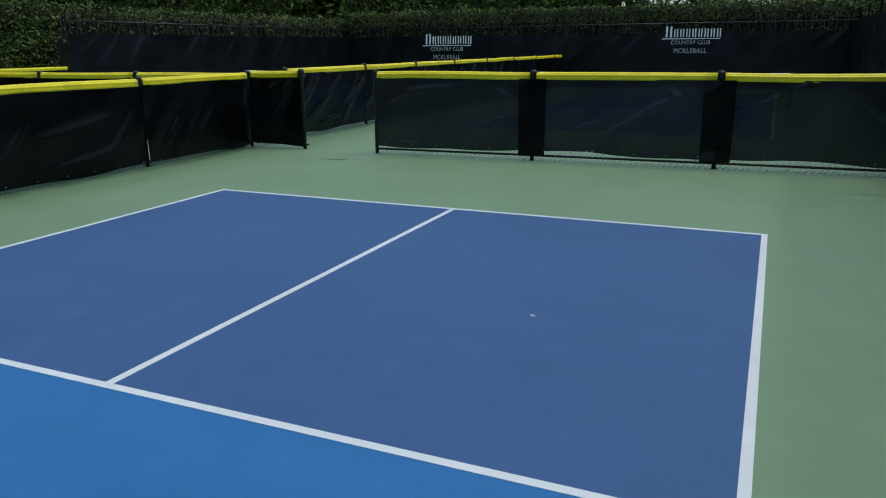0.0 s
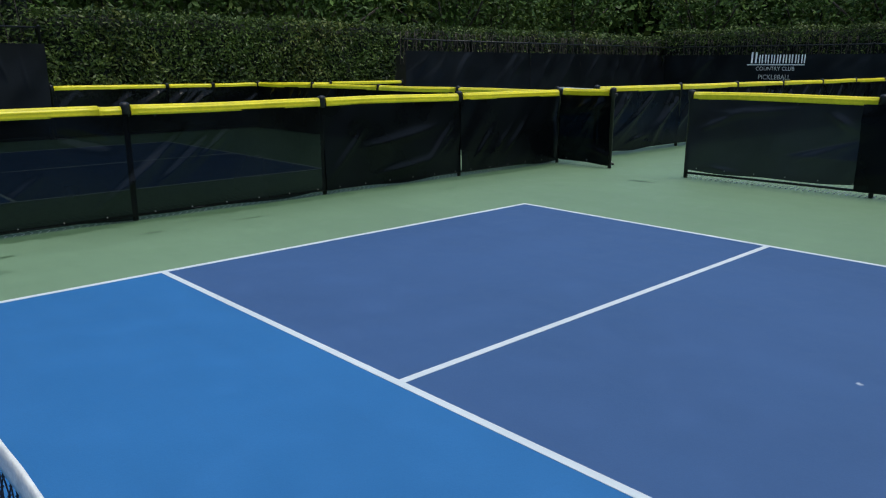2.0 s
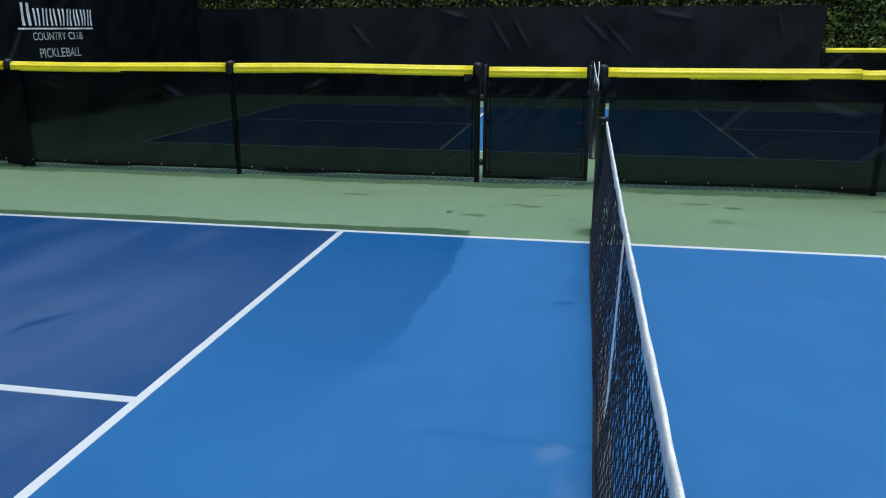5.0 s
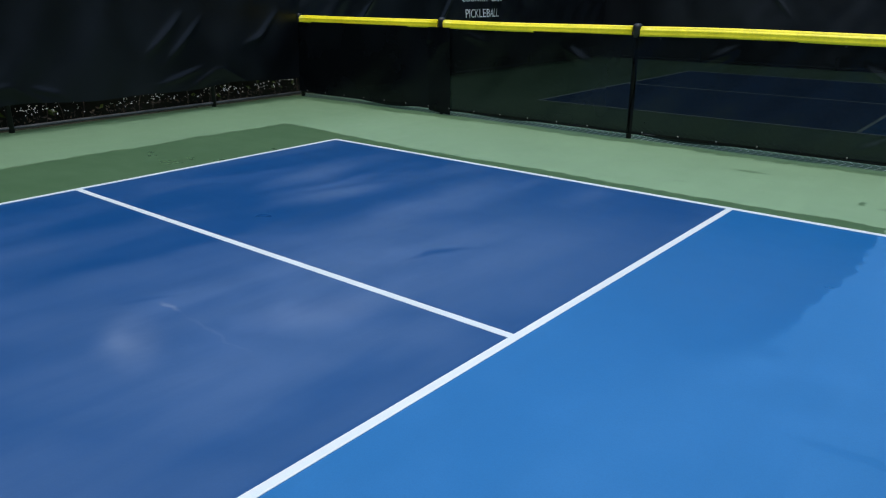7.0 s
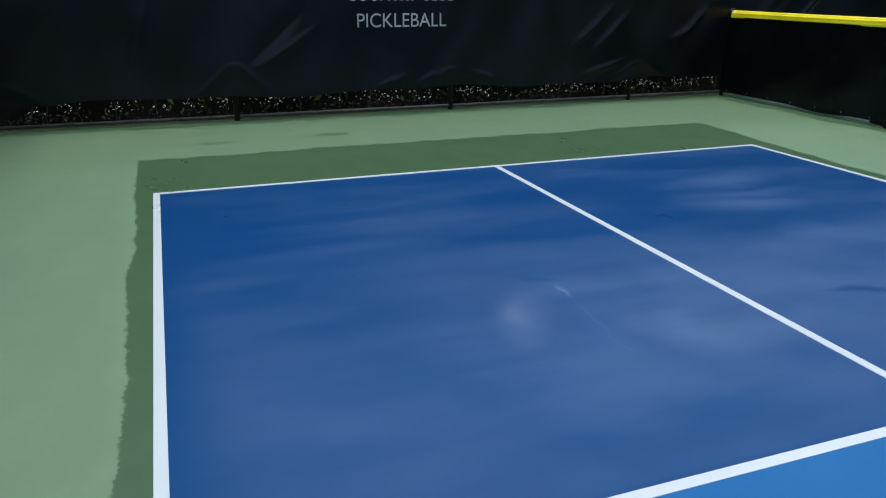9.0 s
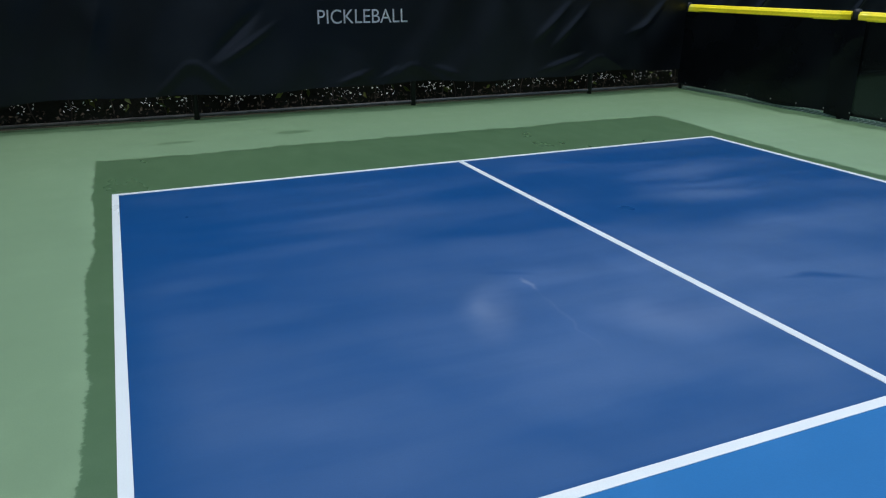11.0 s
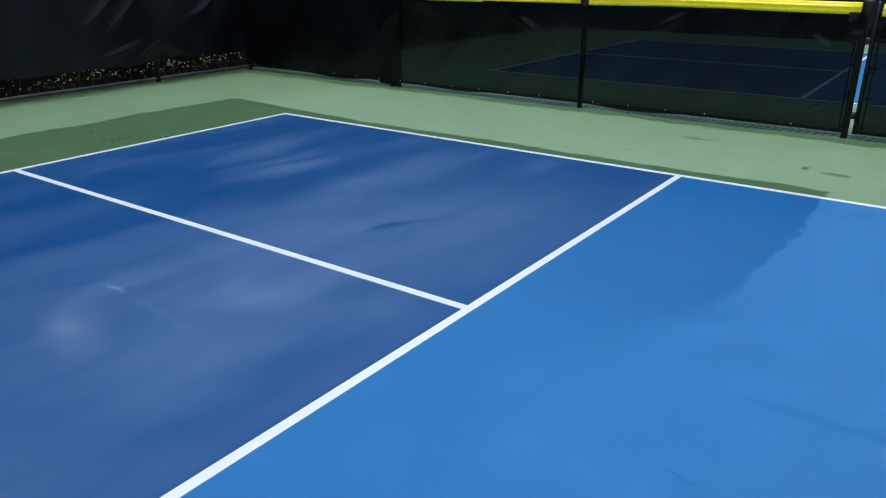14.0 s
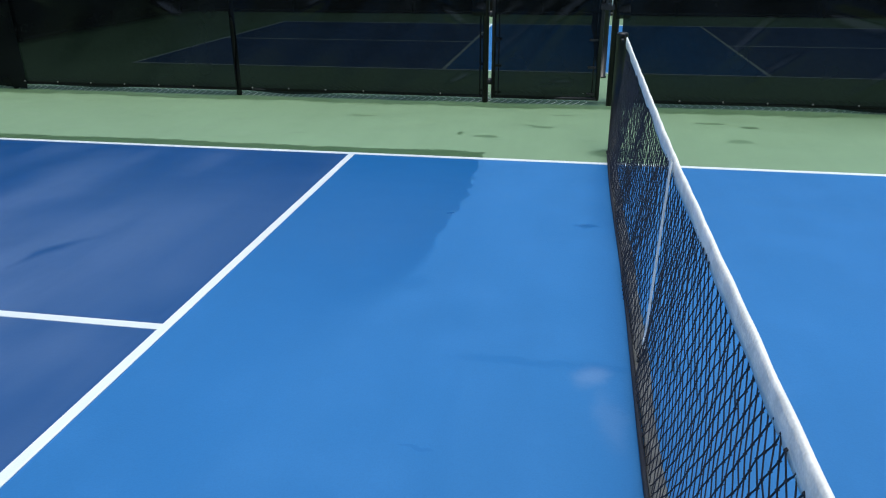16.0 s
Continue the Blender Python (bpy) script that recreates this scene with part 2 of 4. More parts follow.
def court_paint(name, dry, wet, rough_dry=0.56, scuffs_glints=0.0, marks=()):
    m, nt, bsdf = nodes_of(name)
    at = place_of(nt)
    w, dried_sheen, x = wet_mask(nt, at, marks)
    dried_sheen = calc(nt, "MULTIPLY", dried_sheen, calc(nt, "LESS_THAN", x, -KITCHEN))
    big = grain(nt, at, 0.45, 4, 0.55)
    mid = grain(nt, at, 3.0, 4, 0.6)
    fine = grain(nt, at, 160.0, 2)
    base = blend(nt, w, dry, wet)
    bare = ramp(nt, w, 0.0, 1.0, 1.0, 0.2, False)
    base = blend(nt, calc(nt, "MULTIPLY", ramp(nt, big, 0.3, 0.68, 0.0, 0.30), bare), base, tuple(c * 0.72 for c in dry))
    base = blend(nt, calc(nt, "MULTIPLY", ramp(nt, mid, 0.42, 0.75, 0.0, 0.17), bare), base, tuple(min(1, c * 1.35 + 0.02) for c in dry))
    base = blend(nt, ramp(nt, fine, 0.35, 0.75, 0.0, 0.16), base, tuple(c * 0.6 for c in dry))
    roller = grain(nt, at, 1.0, 3, 0.5, (5.0, 0.25, 1.0))
    base = blend(nt, ramp(nt, roller, 0.4, 0.7, 0.0, 0.09), base, tuple(c * 0.66 for c in dry))
    if scuffs_glints:
        # dried smear in the kitchen, a scuff on the service side, sky glints painted pale and a hairline on the west
        # court
        soft = stirred(nt, stirred(nt, at, 4.0, 0.16), 22.0, 0.03)
        for x0, y0, x1, y1, wide, s in ((-0.24, -0.11, -0.20, -0.08, 0.08, 0.075), (-0.15, -0.55, -0.17, -0.20, 0.06, 0.035), (3.90, -1.70, 3.92, -1.69, 0.012, 0.6),
                                        (-3.74, -1.12, -3.30, -1.34, 0.16, 0.025), (-3.66, -1.22, -3.46, -1.30, 0.07, 0.03), (-3.18, -0.60, -3.02, -0.15, 0.24, 0.035),
                                        (-3.84, -0.90, -3.70, -0.89, 0.022, 0.10), (-3.70, -0.90, -2.95, -0.94, 0.016, 0.03)):
            base = blend(nt, calc(nt, "MULTIPLY", patch(nt, soft, x0, y0, x1, y1, wide, 0.2, 1.25), s * scuffs_glints), base, (0.7, 0.75, 0.8))
    put(nt, bsdf.inputs["Base Color"], base)
    # water film: smoother where it stands deeper
    film = ramp(nt, grain(nt, at, 0.8, 4, 0.55, (0.7, 1.5, 1.0)), 0.28, 0.75, 0.26, 0.38)
    dull = calc(nt, "SUBTRACT", ramp(nt, mid, 0.3, 0.7, rough_dry, rough_dry + 0.1), calc(nt, "MULTIPLY", dried_sheen, 0.22))
    r = nt.nodes.new("ShaderNodeMix")
    put(nt, r.inputs["Factor"], w)
    put(nt, r.inputs[2], dull)
    put(nt, r.inputs[3], film)
    put(nt, bsdf.inputs["Roughness"], r.outputs[0])
    put(nt, bsdf.inputs["Specular IOR Level"], calc(nt, "MULTIPLY_ADD", dried_sheen, 0.62, ramp(nt, w, 0.0, 1.0, 0.36, 0.22, False)))
    tex = calc(nt, "ADD", fine, calc(nt, "MULTIPLY", grain(nt, at, 45.0, 2), 0.6))
    b = nt.nodes.new("ShaderNodeBump")
    b.inputs["Distance"].default_value = 0.002
    put(nt, b.inputs["Strength"], ramp(nt, w, 0.0, 1.0, 0.35, 0.06))
    put(nt, b.inputs["Height"], tex)
    nt.links.new(b.outputs[0], bsdf.inputs["Normal"])
    return m


# damp stains on the surround: centre x, y, half sizes, strength
STAINS = ((2.63, 4.56, 0.14, 0.035, 0.9), (3.81, 4.55, 0.24, 0.025, 0.95), (0.95, 4.58, 0.15, 0.03, 0.9), (1.27, 4.46, 0.09, 0.035, 0.9), (6.86, 4.53, 0.10, 0.03, 0.8), (9.35, 3.05, 0.06, 0.22, 0.95),
          (3.25, 4.85, 0.16, 0.03, 0.7), (-8.75, -1.13, 0.10, 0.22, 0.75), (-8.65, -2.42, 0.08, 0.20, 0.65), (-8.74, -2.86, 0.06, 0.17, 0.5), (-9.22, -2.50, 0.06, 0.16, 0.5), (9.1, -4.1, 0.05, 0.25, 0.6),
          (-1.09, 3.78, 0.11, 0.06, 0.65), (-0.61, 4.20, 0.10, 0.05, 0.65), (1.10, 3.91, 0.11, 0.07, 0.45), (-2.43, 4.45, 0.16, 0.04, 0.7), (-0.72, 4.27, 0.07, 0.025, 0.9), (-1.33, 3.86, 0.03, 0.06, 0.8), (-0.45, 4.74, 0.12, 0.03, 0.6))
GREEN = court_paint("green_court_paint", (0.19, 0.30, 0.174), (0.06, 0.12, 0.055), marks=STAINS)
BLUE = court_paint("navy_court_paint", (0.046, 0.110, 0.255), (0.003, 0.054, 0.185), scuffs_glints=1.0)
KITCHEN_BLUE = court_paint("azure_court_paint", (0.026, 0.16, 0.395), (0.010, 0.108, 0.305), scuffs_glints=1.0)
WHITE_LINE = court_paint("white_line_paint", (0.71, 0.77, 0.775), (0.64, 0.70, 0.72), 0.5)


def cloth(name, cover, colour, gloss, rough=0.22):
    m, nt, bsdf = nodes_of(name)
    at = place_of(nt)
    g = grain(nt, at, 1.3, 4)
    put(nt, bsdf.inputs["Base Color"], blend(nt, ramp(nt, g, 0.35, 0.7), tuple(c * 0.75 for c in colour), tuple(c * 1.35 for c in colour)))
    put(nt, bsdf.inputs["Roughness"], ramp(nt, g, 0.3, 0.7, rough - 0.05, rough + 0.06))
    bsdf.inputs["Specular IOR Level"].default_value = gloss
    bumped(nt, bsdf, grain(nt, at, 7.0, 4, 0.55), 0.16, 0.02)
    clear = nt.nodes.new("ShaderNodeBsdfTransparent")
    clear.inputs["Color"].default_value = (0.72, 0.97, 0.97, 1.0)
    mix = nt.nodes.new("ShaderNodeMixShader")
    put(nt, mix.inputs[0], ramp(nt, grain(nt, at, 30.0, 2), 0.3, 0.7, cover - 0.004, cover + 0.004))
    nt.links.new(clear.outputs[0], mix.inputs[1])
    nt.links.new(bsdf.outputs[0], mix.inputs[2])
    nt.links.new(mix.outputs[0], nt.nodes["Material Output"].inputs["Surface"])
    return m


SCREEN = cloth("black_mesh_windscreen", 0.966, (0.0024, 0.0032, 0.0036), 0.18, 0.22)
DENSE_SCREEN = cloth("black_close_windscreen", 0.994, (0.0022, 0.0030, 0.0040), 0.13, 0.28)
# lighter base colour stands in for back light through the east cloth
BACKLIT_SCREEN = cloth("backlit_windscreen", 0.978, (0.012, 0.0136, 0.0175), 0.29, 0.32)
TALL_SCREEN = cloth("black_tall_windscreen", 0.99, (0.0050, 0.0060, 0.0078), 0.24, 0.33)
BLACK_METAL = plain("black_coated_steel", (0.006, 0.0065, 0.007), 0.45, 0.0, 0.3)
WIRE = plain("galvanised_wire", (0.80, 0.80, 0.77), 0.6, 0.0, 0.2)
PIPE = plain("dull_galvanised_pipe", (0.07, 0.07, 0.066), 0.55, 0.3, 0.35)
DRY_LEAF = plain("dry_leaf", (0.05, 0.038, 0.022), 0.8, 0.0, 0.5, 30.0)
YELLOW = plain("yellow_plastic", (0.86, 0.73, 0.02), 0.38, 0.0, 0.10, 3.0)
NYLON = plain("black_net_cord", (0.012, 0.014, 0.022), 0.7, 0.0, 0.3, 30)
EYELET = plain("dull_eyelet_metal", (0.22, 0.22, 0.21), 0.5, 0.5, 0.2)
TAPE = plain("white_net_tape", (0.86, 0.855, 0.81), 0.75, 0.0, 0.12, 14.0, 0.35, 40.0)
HEM = plain("worn_brown_hem", (0.115, 0.115, 0.105), 0.85, 0.0, 0.35, 20.0)
PRINT = plain("pale_print", (0.92, 0.90, 0.86), 0.7, 0.0, 0.15, 20.0)
TIE = plain("black_tie", (0.02, 0.02, 0.02), 0.5)
BARK = plain("grey_brown_bark", (0.06, 0.05, 0.038), 0.9, 0.0, 0.4, 14.0, 0.6, 30.0)
SOIL = plain("leaf_litter_soil", (0.05, 0.042, 0.028), 0.95, 0.0, 0.5, 3.0, 0.5, 25.0)


def leafy(name, dark, light, rough=0.38):
    m, nt, bsdf = nodes_of(name)
    r = nt.nodes.new("ShaderNodeNewGeometry").outputs["Random Per Island"]
    at = place_of(nt)
    patch = grain(nt, at, 1.2, 3)
    t = calc(nt, "ADD", calc(nt, "MULTIPLY", r, 0.6), calc(nt, "MULTIPLY", ramp(nt, patch, 0.3, 0.7), 0.4))
    worn = calc(nt, "MULTIPLY", ramp(nt, grain(nt, at, 0.7, 3), 0.48, 0.66), ramp(nt, r, 0.35, 0.8))
    leaf = blend(nt, t, dark, light)
    put(nt, bsdf.inputs["Base Color"], blend(nt, calc(nt, "MULTIPLY", worn, 0.6), leaf, (light[0] * 1.25, light[1] * 0.85, light[2])))
    put(nt, bsdf.inputs["Roughness"], ramp(nt, r, 0, 1, rough * 0.8, rough * 1.5, False))
    bsdf.inputs["Specular IOR Level"].default_value = 0.2
    return m


HEDGE_LEAF = leafy("hedge_leaf", (0.010, 0.022, 0.005), (0.12, 0.175, 0.036), 0.30)
TREE_LEAF = leafy("tree_leaf", (0.016, 0.040, 0.010), (0.115, 0.20, 0.036), 0.45)
# near-black colour stands in for the shade deep among the leaves
HEDGE_SHADE = plain("hedge_shade", (0.006, 0.010, 0.004), 0.95, 0.0, 0.5, 6.0, 0.8, 18.0)


# ---- mesh helpers ----
def mesh_from(name, verts, faces, material, smooth=False):
    me = bpy.data.meshes.new(name)
    me.from_pydata([tuple(map(float, v)) for v in verts], [], [tuple(map(int, f)) for f in faces])
    me.materials.append(material)
    if smooth:
        me.polygons.foreach_set("use_smooth", [True] * len(me.polygons))
    me.update()
    return me


def part(name, me, parent=None, m=None, label=""):
    ob = new(name, me)
    if parent is not None:
        ob.parent = parent
    if m is not None:
        ob.matrix_local = m
    return tagged(ob, label)


def thing(name, m, label, category, group="", kind=""):
    ob = new(name)
    ob.empty_display_size = 0.2
    ob.matrix_world = m
    return tagged(ob, label, category, group, kind)


def box(name, lo, hi, material, bevel=0.0):
    bm = bmesh.new()
    bmesh.ops.create_cube(bm, size=1)
    for v in bm.verts:
        v.co = Vector([(lo[k] + hi[k]) / 2 + v.co[k] * (hi[k] - lo[k]) for k in range(3)])
    if bevel:
        bmesh.ops.bevel(bm, geom=bm.edges[:], offset=bevel, segments=2, affect="EDGES")
    me = bpy.data.meshes.new(name)
    bm.to_mesh(me)
    bm.free()
    me.materials.append(material)
    return me


def lathe(name, profile, material, sides=12):
    """A turned shape round z from (radius, height) pairs."""
    verts, faces = [], []
    for r, z in profile:
        for k in range(sides):
            a = 2 * math.pi * k / sides
            verts.append((r * math.cos(a), r * math.sin(a), z))
    n = len(profile)
    for i in range(n - 1):
        for k in range(sides):
            faces.append((i * sides + k, i * sides + (k + 1) % sides, (i + 1) * sides + (k + 1) % sides, (i + 1) * sides + k))
    faces.append(tuple(range(sides))[::-1])
    faces.append(tuple((n - 1) * sides + k for k in range(sides)))
    return mesh_from(name, verts, faces, material, True)


def tubes(name, lines, radius, material, sides=3):
    """Round bars along polylines, all in one mesh."""
    verts, faces = [], []
    for line in lines:
        pts = np.asarray(line, float)
        base = len(verts)
        for i, p in enumerate(pts):
            d = pts[min(i + 1, len(pts) - 1)] - pts[max(i - 1, 0)]
            d = d / (np.linalg.norm(d) + 1e-9)
            a = np.cross(d, (0.31, 0.95, 0.05) if abs(d[1]) < 0.8 else (1, 0, 0))
            a = a / np.linalg.norm(a)
            b = np.cross(d, a)
            for k in range(sides):
                t = 2 * math.pi * k / sides
                verts.append(p + radius * (math.cos(t) * a + math.sin(t) * b))
        for i in range(len(pts) - 1):
            for k in range(sides):
                faces.append((base + i * sides + k, base + i * sides + (k + 1) % sides,
                              base + (i + 1) * sides + (k + 1) % sides, base + (i + 1) * sides + k))
        faces.append(tuple(base + k for k in range(sides))[::-1])
        faces.append(tuple(base + (len(pts) - 1) * sides + k for k in range(sides)))
    return mesh_from(name, verts, faces, material, sides > 3)


def sheet(name, us, vs, at, material, thick=0.0):
    """A grid surface: at(u, v) gives arrays x, y, z. Smooth."""
    U, V = np.meshgrid(us, vs, indexing="ij")
    x, y, z = at(U, V)
    verts = np.stack([x, y, z], -1).reshape(-1, 3)
    n, m = U.shape
    idx = np.arange(n * m).reshape(n, m)
    faces = np.stack([idx[:-1, :-1], idx[1:, :-1], idx[1:, 1:], idx[:-1, 1:]], -1).reshape(-1, 4)
    return mesh_from(name, verts, faces, material, True)


def flat(name, x0, y0, x1, y1, z, material, cells=1):
    us, vs = np.linspace(x0, x1, cells + 1), np.linspace(y0, y1, cells + 1)
    return sheet(name, us, vs, lambda u, v: (u, v, u * 0 + z), material)


# ---- ground, slab and court markings ----
tagged(new("ground", flat("ground", -2000, -2000, 2000, 2000, -0.04, SOIL)), "dark soil with leaf litter under the hedges", "ground", kind="structure")
tagged(new("pavement", box("pavement", (WEST - 0.12, SOUTH - 0.12, -0.3), (EAST + 0.12, NORTH + 0.12, -0.006), GREEN)),
       "green painted hard court surround with damp patches", "court surface", kind="structure")


def strip(x0, y0, x1, y1, label):
    ob = new("trim", box("trim", (x0, y0, -0.004), (x1, y1, 0.0), WHITE_LINE))
    return tagged(ob, label, "court line", kind="structure")


for cx, cy in COURTS:
    for s in (-1, 1):
        a, b = sorted((cx + s * KITCHEN, cx + s * HALF_L))
        lab = "navy blue painted service court, wet and shining" if (cx, cy, s) == (0, 0, -1) else "navy blue painted service court"
        tagged(new("floor", box("floor", (a, cy - HALF_W, -0.008), (b, cy + HALF_W, -0.003), BLUE)), lab, "court surface", kind="structure")
    tagged(new("floor", box("floor", (cx - KITCHEN, cy - HALF_W, -0.008), (cx + KITCHEN, cy + HALF_W, -0.003), KITCHEN_BLUE)),
           "lighter azure blue painted non-volley zone beside the net", "court surface", kind="structure")
    for s in (-1, 1):
        x_out, x_in = cx + s * HALF_L, cx + s * (HALF_L - LINE)
        strip(min(x_out, x_in), cy - HALF_W, max(x_out, x_in), cy + HALF_W, "white painted baseline on the blue court")
        y_out, y_in = cy + s * HALF_W, cy + s * (HALF_W - LINE)
        strip(cx - HALF_L + LINE, min(y_out, y_in), cx + HALF_L - LINE, max(y_out, y_in), "long white painted sideline on the blue court")
        k_out, k_in = cx + s * KITCHEN, cx + s * (KITCHEN - LINE)
        strip(min(k_out, k_in), cy - HALF_W + LINE, max(k_out, k_in), cy + HALF_W - LINE, "white painted line at the edge of the azure zone")
        a, b = sorted((k_out, x_in))
        strip(a, cy - LINE / 2, b, cy + LINE / 2, "white painted centre line between the service courts")


# ---- low fences ----
POST_H, CAP_LO, CAP_HI = 1.308, 1.175, 1.285
POST = lathe("post", [(0.031, 0), (0.031, 1.155), (0.048, 1.16), (0.052, POST_H - 0.03), (0.048, POST_H - 0.008), (0.026, POST_H + 0.004), (0.004, POST_H + 0.008)], BLACK_METAL, 12)
GROMMET = lathe("grommet", [(0.004, -0.002), (0.009, -0.002), (0.009, 0.002), (0.004, 0.003)], EYELET, 8)
TIE_MESH = box("cable_tie", (-0.008, -0.012, -0.02), (0.008, 0.012, 0.015), TIE, 0.003)


def bar(name, a, b, radius, material=BLACK_METAL, sides=10):
    return tubes(name, [[a, b]], radius, material, sides)


def guard(length, seed):
    """A ribbed yellow plastic guard over the top rail, along +x from 0."""
    r = np.random.default_rng(seed)
    h = CAP_HI - CAP_LO
    prof = []
    for k in range(25):
        a = math.pi * (-0.08 + 1.16 * k / 24)
        rib = 0.0035 * math.cos(9 * a)
        prof.append((math.cos(a) * (0.045 + rib), CAP_LO + 0.048 + max(-0.048, math.sin(a) * (0.058 + rib) if math.sin(a) > 0 else -0.048 * abs(math.sin(a)) * 4)))
    prof = [(0.044, CAP_LO), *prof, (-0.044, CAP_LO)]
    prof += [(-0.038, CAP_LO), (-0.038, CAP_LO + 0.05), (0.0, CAP_HI - 0.02), (0.038, CAP_LO + 0.05), (0.038, CAP_LO)]
    n = max(4, int(length / 0.18))
    verts, faces = [], []
    bend = r.normal(0, 0.003, 3)
    for i in range(n + 1):
        s = i / n
        dz = 0.008 * math.sin(math.pi * s) * bend[0] / 0.003 * 0.5 + bend[1] * math.sin(5 * s)
        for y, z in prof:
            verts.append((length * s, y + bend[2] * math.sin(3 * s), z + dz))
    m = len(prof)
    for i in range(n):
        for k in range(m):
            faces.append((i * m + k, i * m + (k + 1) % m, (i + 1) * m + (k + 1) % m, (i + 1) * m + k))
    faces.append(tuple(range(m)))
    faces.append(tuple(n * m + k for k in range(m))[::-1])
    me = mesh_from("guard", verts, faces, YELLOW, True)
    return me


def creased(U, Z, creases, arches=()):
    """Sharp pulled creases from one point to another, and arched tucks above the hem: centre, half width, height, depth."""
    d = np.zeros_like(U)
    for u0, z0, u1, z1, w, amp in creases:
        long = math.hypot(u1 - u0, z1 - z0)
        cu, cz = (u1 - u0) / long, (z1 - z0) / long
        along = ((U - u0) * cu + (Z - z0) * cz) / long
        across = -(U - u0) * cz + (Z - z0) * cu + 0.05 * long * (along * (1 - along))
        ends = np.clip(np.minimum(along, 1 - along) / 0.45, 0, 1)
        d += amp * np.exp(-np.abs(across / w) ** 1.4) * ends * ends * (3 - 2 * ends)
    for c, half, high, deep in arches:
        slant = (U - c) / half + 0.25 * np.sin(3 * (U - c))
        top = high * np.clip(1.12 * (1 - np.abs(slant) ** 1.15), 0, 1)
        t = np.clip((top - Z) / 0.16, 0, 1)
        d += np.where(top > 0.004, deep * (0.35 * np.exp(-((top - Z) / 0.03) ** 2) - t * t * (3 - 2 * t)), 0) * np.clip(top / 0.1, 0, 1)
    return d


def folds(U, V, length, height, seed, strong=1.0, wide=1.0, creases=None, arches=()):
    """How far a hung cloth stands out: soft swells, fans of creases drawn from an upper corner, and pulled arcs near its foot."""
    r = np.random.default_rng(seed)
    d = np.zeros_like(U)
    for _ in range(3):
        kx, kz, p = r.uniform(1.0, 3.4), r.uniform(-2.0, 2.0), r.uniform(0, 6.3)
        d += 0.010 * np.sin(kx * U + kz * V + p)
    if creases is not None:
        for _ in range(4):
            lean, k, p = r.uniform(0.5, 1.1), r.uniform(5.0, 11.0), r.uniform(0, 6.3)
            d += 0.0035 * strong * np.sin(k * (U - lean * V) + p + 1.5 * np.sin(1.7 * V + p)) * (0.5 + 0.5 * np.sin(1.3 * U + 2 * p)) ** 2
        return d + creased(U, V, creases, arches)
    fans = [(0.0, r.integers(4, 6)), (r.uniform(0.2, 0.4) * length, r.integers(2, 5)), (r.uniform(0.5, 0.75) * length, r.integers(2, 4))]
    way = -1
    for inset, many in fans:
        ang = radians(r.uniform(24, 36))
        for k in range(many):
            ox = length + way * (inset + 0.10 * k * r.uniform(0.5, 1.5))
            oz = height * r.uniform(0.86, 1.02)
            ang += radians(r.uniform(4, 11))
            dx, dz = way * math.cos(ang), -math.sin(ang)
            along = (U - ox) * dx + (V - oz) * dz
            across = (-(U - ox) * dz + (V - oz) * dx) * way
            bow = r.uniform(0.02, 0.09) * along ** 2 / wide
            w = wide * r.uniform(0.022, 0.06) * (1 + 0.6 * np.maximum(along, 0))
            reach = math.sqrt(wide) * r.uniform(0.75, 1.7)
            start = np.clip(along / 0.14, 0, 1)
            start = start * start * (3 - 2 * start)
            d += strong * r.uniform(0.008, 0.02) * np.exp(-((across - bow) / w) ** 2) * np.exp(-(np.maximum(along, 0) / reach) ** 2) * start
    for _ in range(2):
        ou, oz, w = r.uniform(0.1, 0.9) * length, r.uniform(0.05, 0.22) * height, wide * r.uniform(0.018, 0.03)
        lean = r.uniform(-0.35, 0.35)
        arc = V - oz + 0.22 * (U - ou) ** 2 / wide - lean * (U - ou)
        d += strong * 0.014 * np.exp(-(arc / w) ** 2) * np.exp(-((U - ou) / (0.35 * wide)) ** 2)
    return d


def screen(length, lo, hi, seed, material=SCREEN, step=0.045, ragged=0.02, strong=1.0, wide=1.0, creases=None, arches=()):
    """A windscreen cloth from x = 0 to length, hung at y = 0 and bulging to -y."""
    us = np.linspace(0, length, max(6, int(length / step)))
    vs = np.linspace(0, 1, max(8, int((hi - lo) / step)))
    r = np.random.default_rng(seed + 500)
    p = r.uniform(0, 6, 3)

    def at(U, V):
        bottom = lo + ragged * (np.sin(1.7 * U + p[0]) + 0.6 * np.sin(4.1 * U + p[1]))
        Z = bottom + V * (hi - bottom)
        return U, -folds(U, Z - lo, length, hi - lo, seed, strong, wide, creases, arches), Z
    return sheet("windscreen", us, vs, at, material)


def chain_link(length, lo, hi, pitch=0.078, thick=0.0038):
    """Woven wire diamonds along +x."""
    lines = []
    rows = max(2, int(round((hi - lo) / (pitch / 2))))
    for i in range(int(length / pitch)):
        pts = []
        for k in range(rows + 1):
            x = i * pitch + (pitch if k % 2 else 0.0)
            pts.append((x, 0.004 if k % 2 else -0.004, lo + k * (hi - lo) / rows))
        lines.append(pts)
    return tubes("chain_link", lines, thick, WIRE, 4)


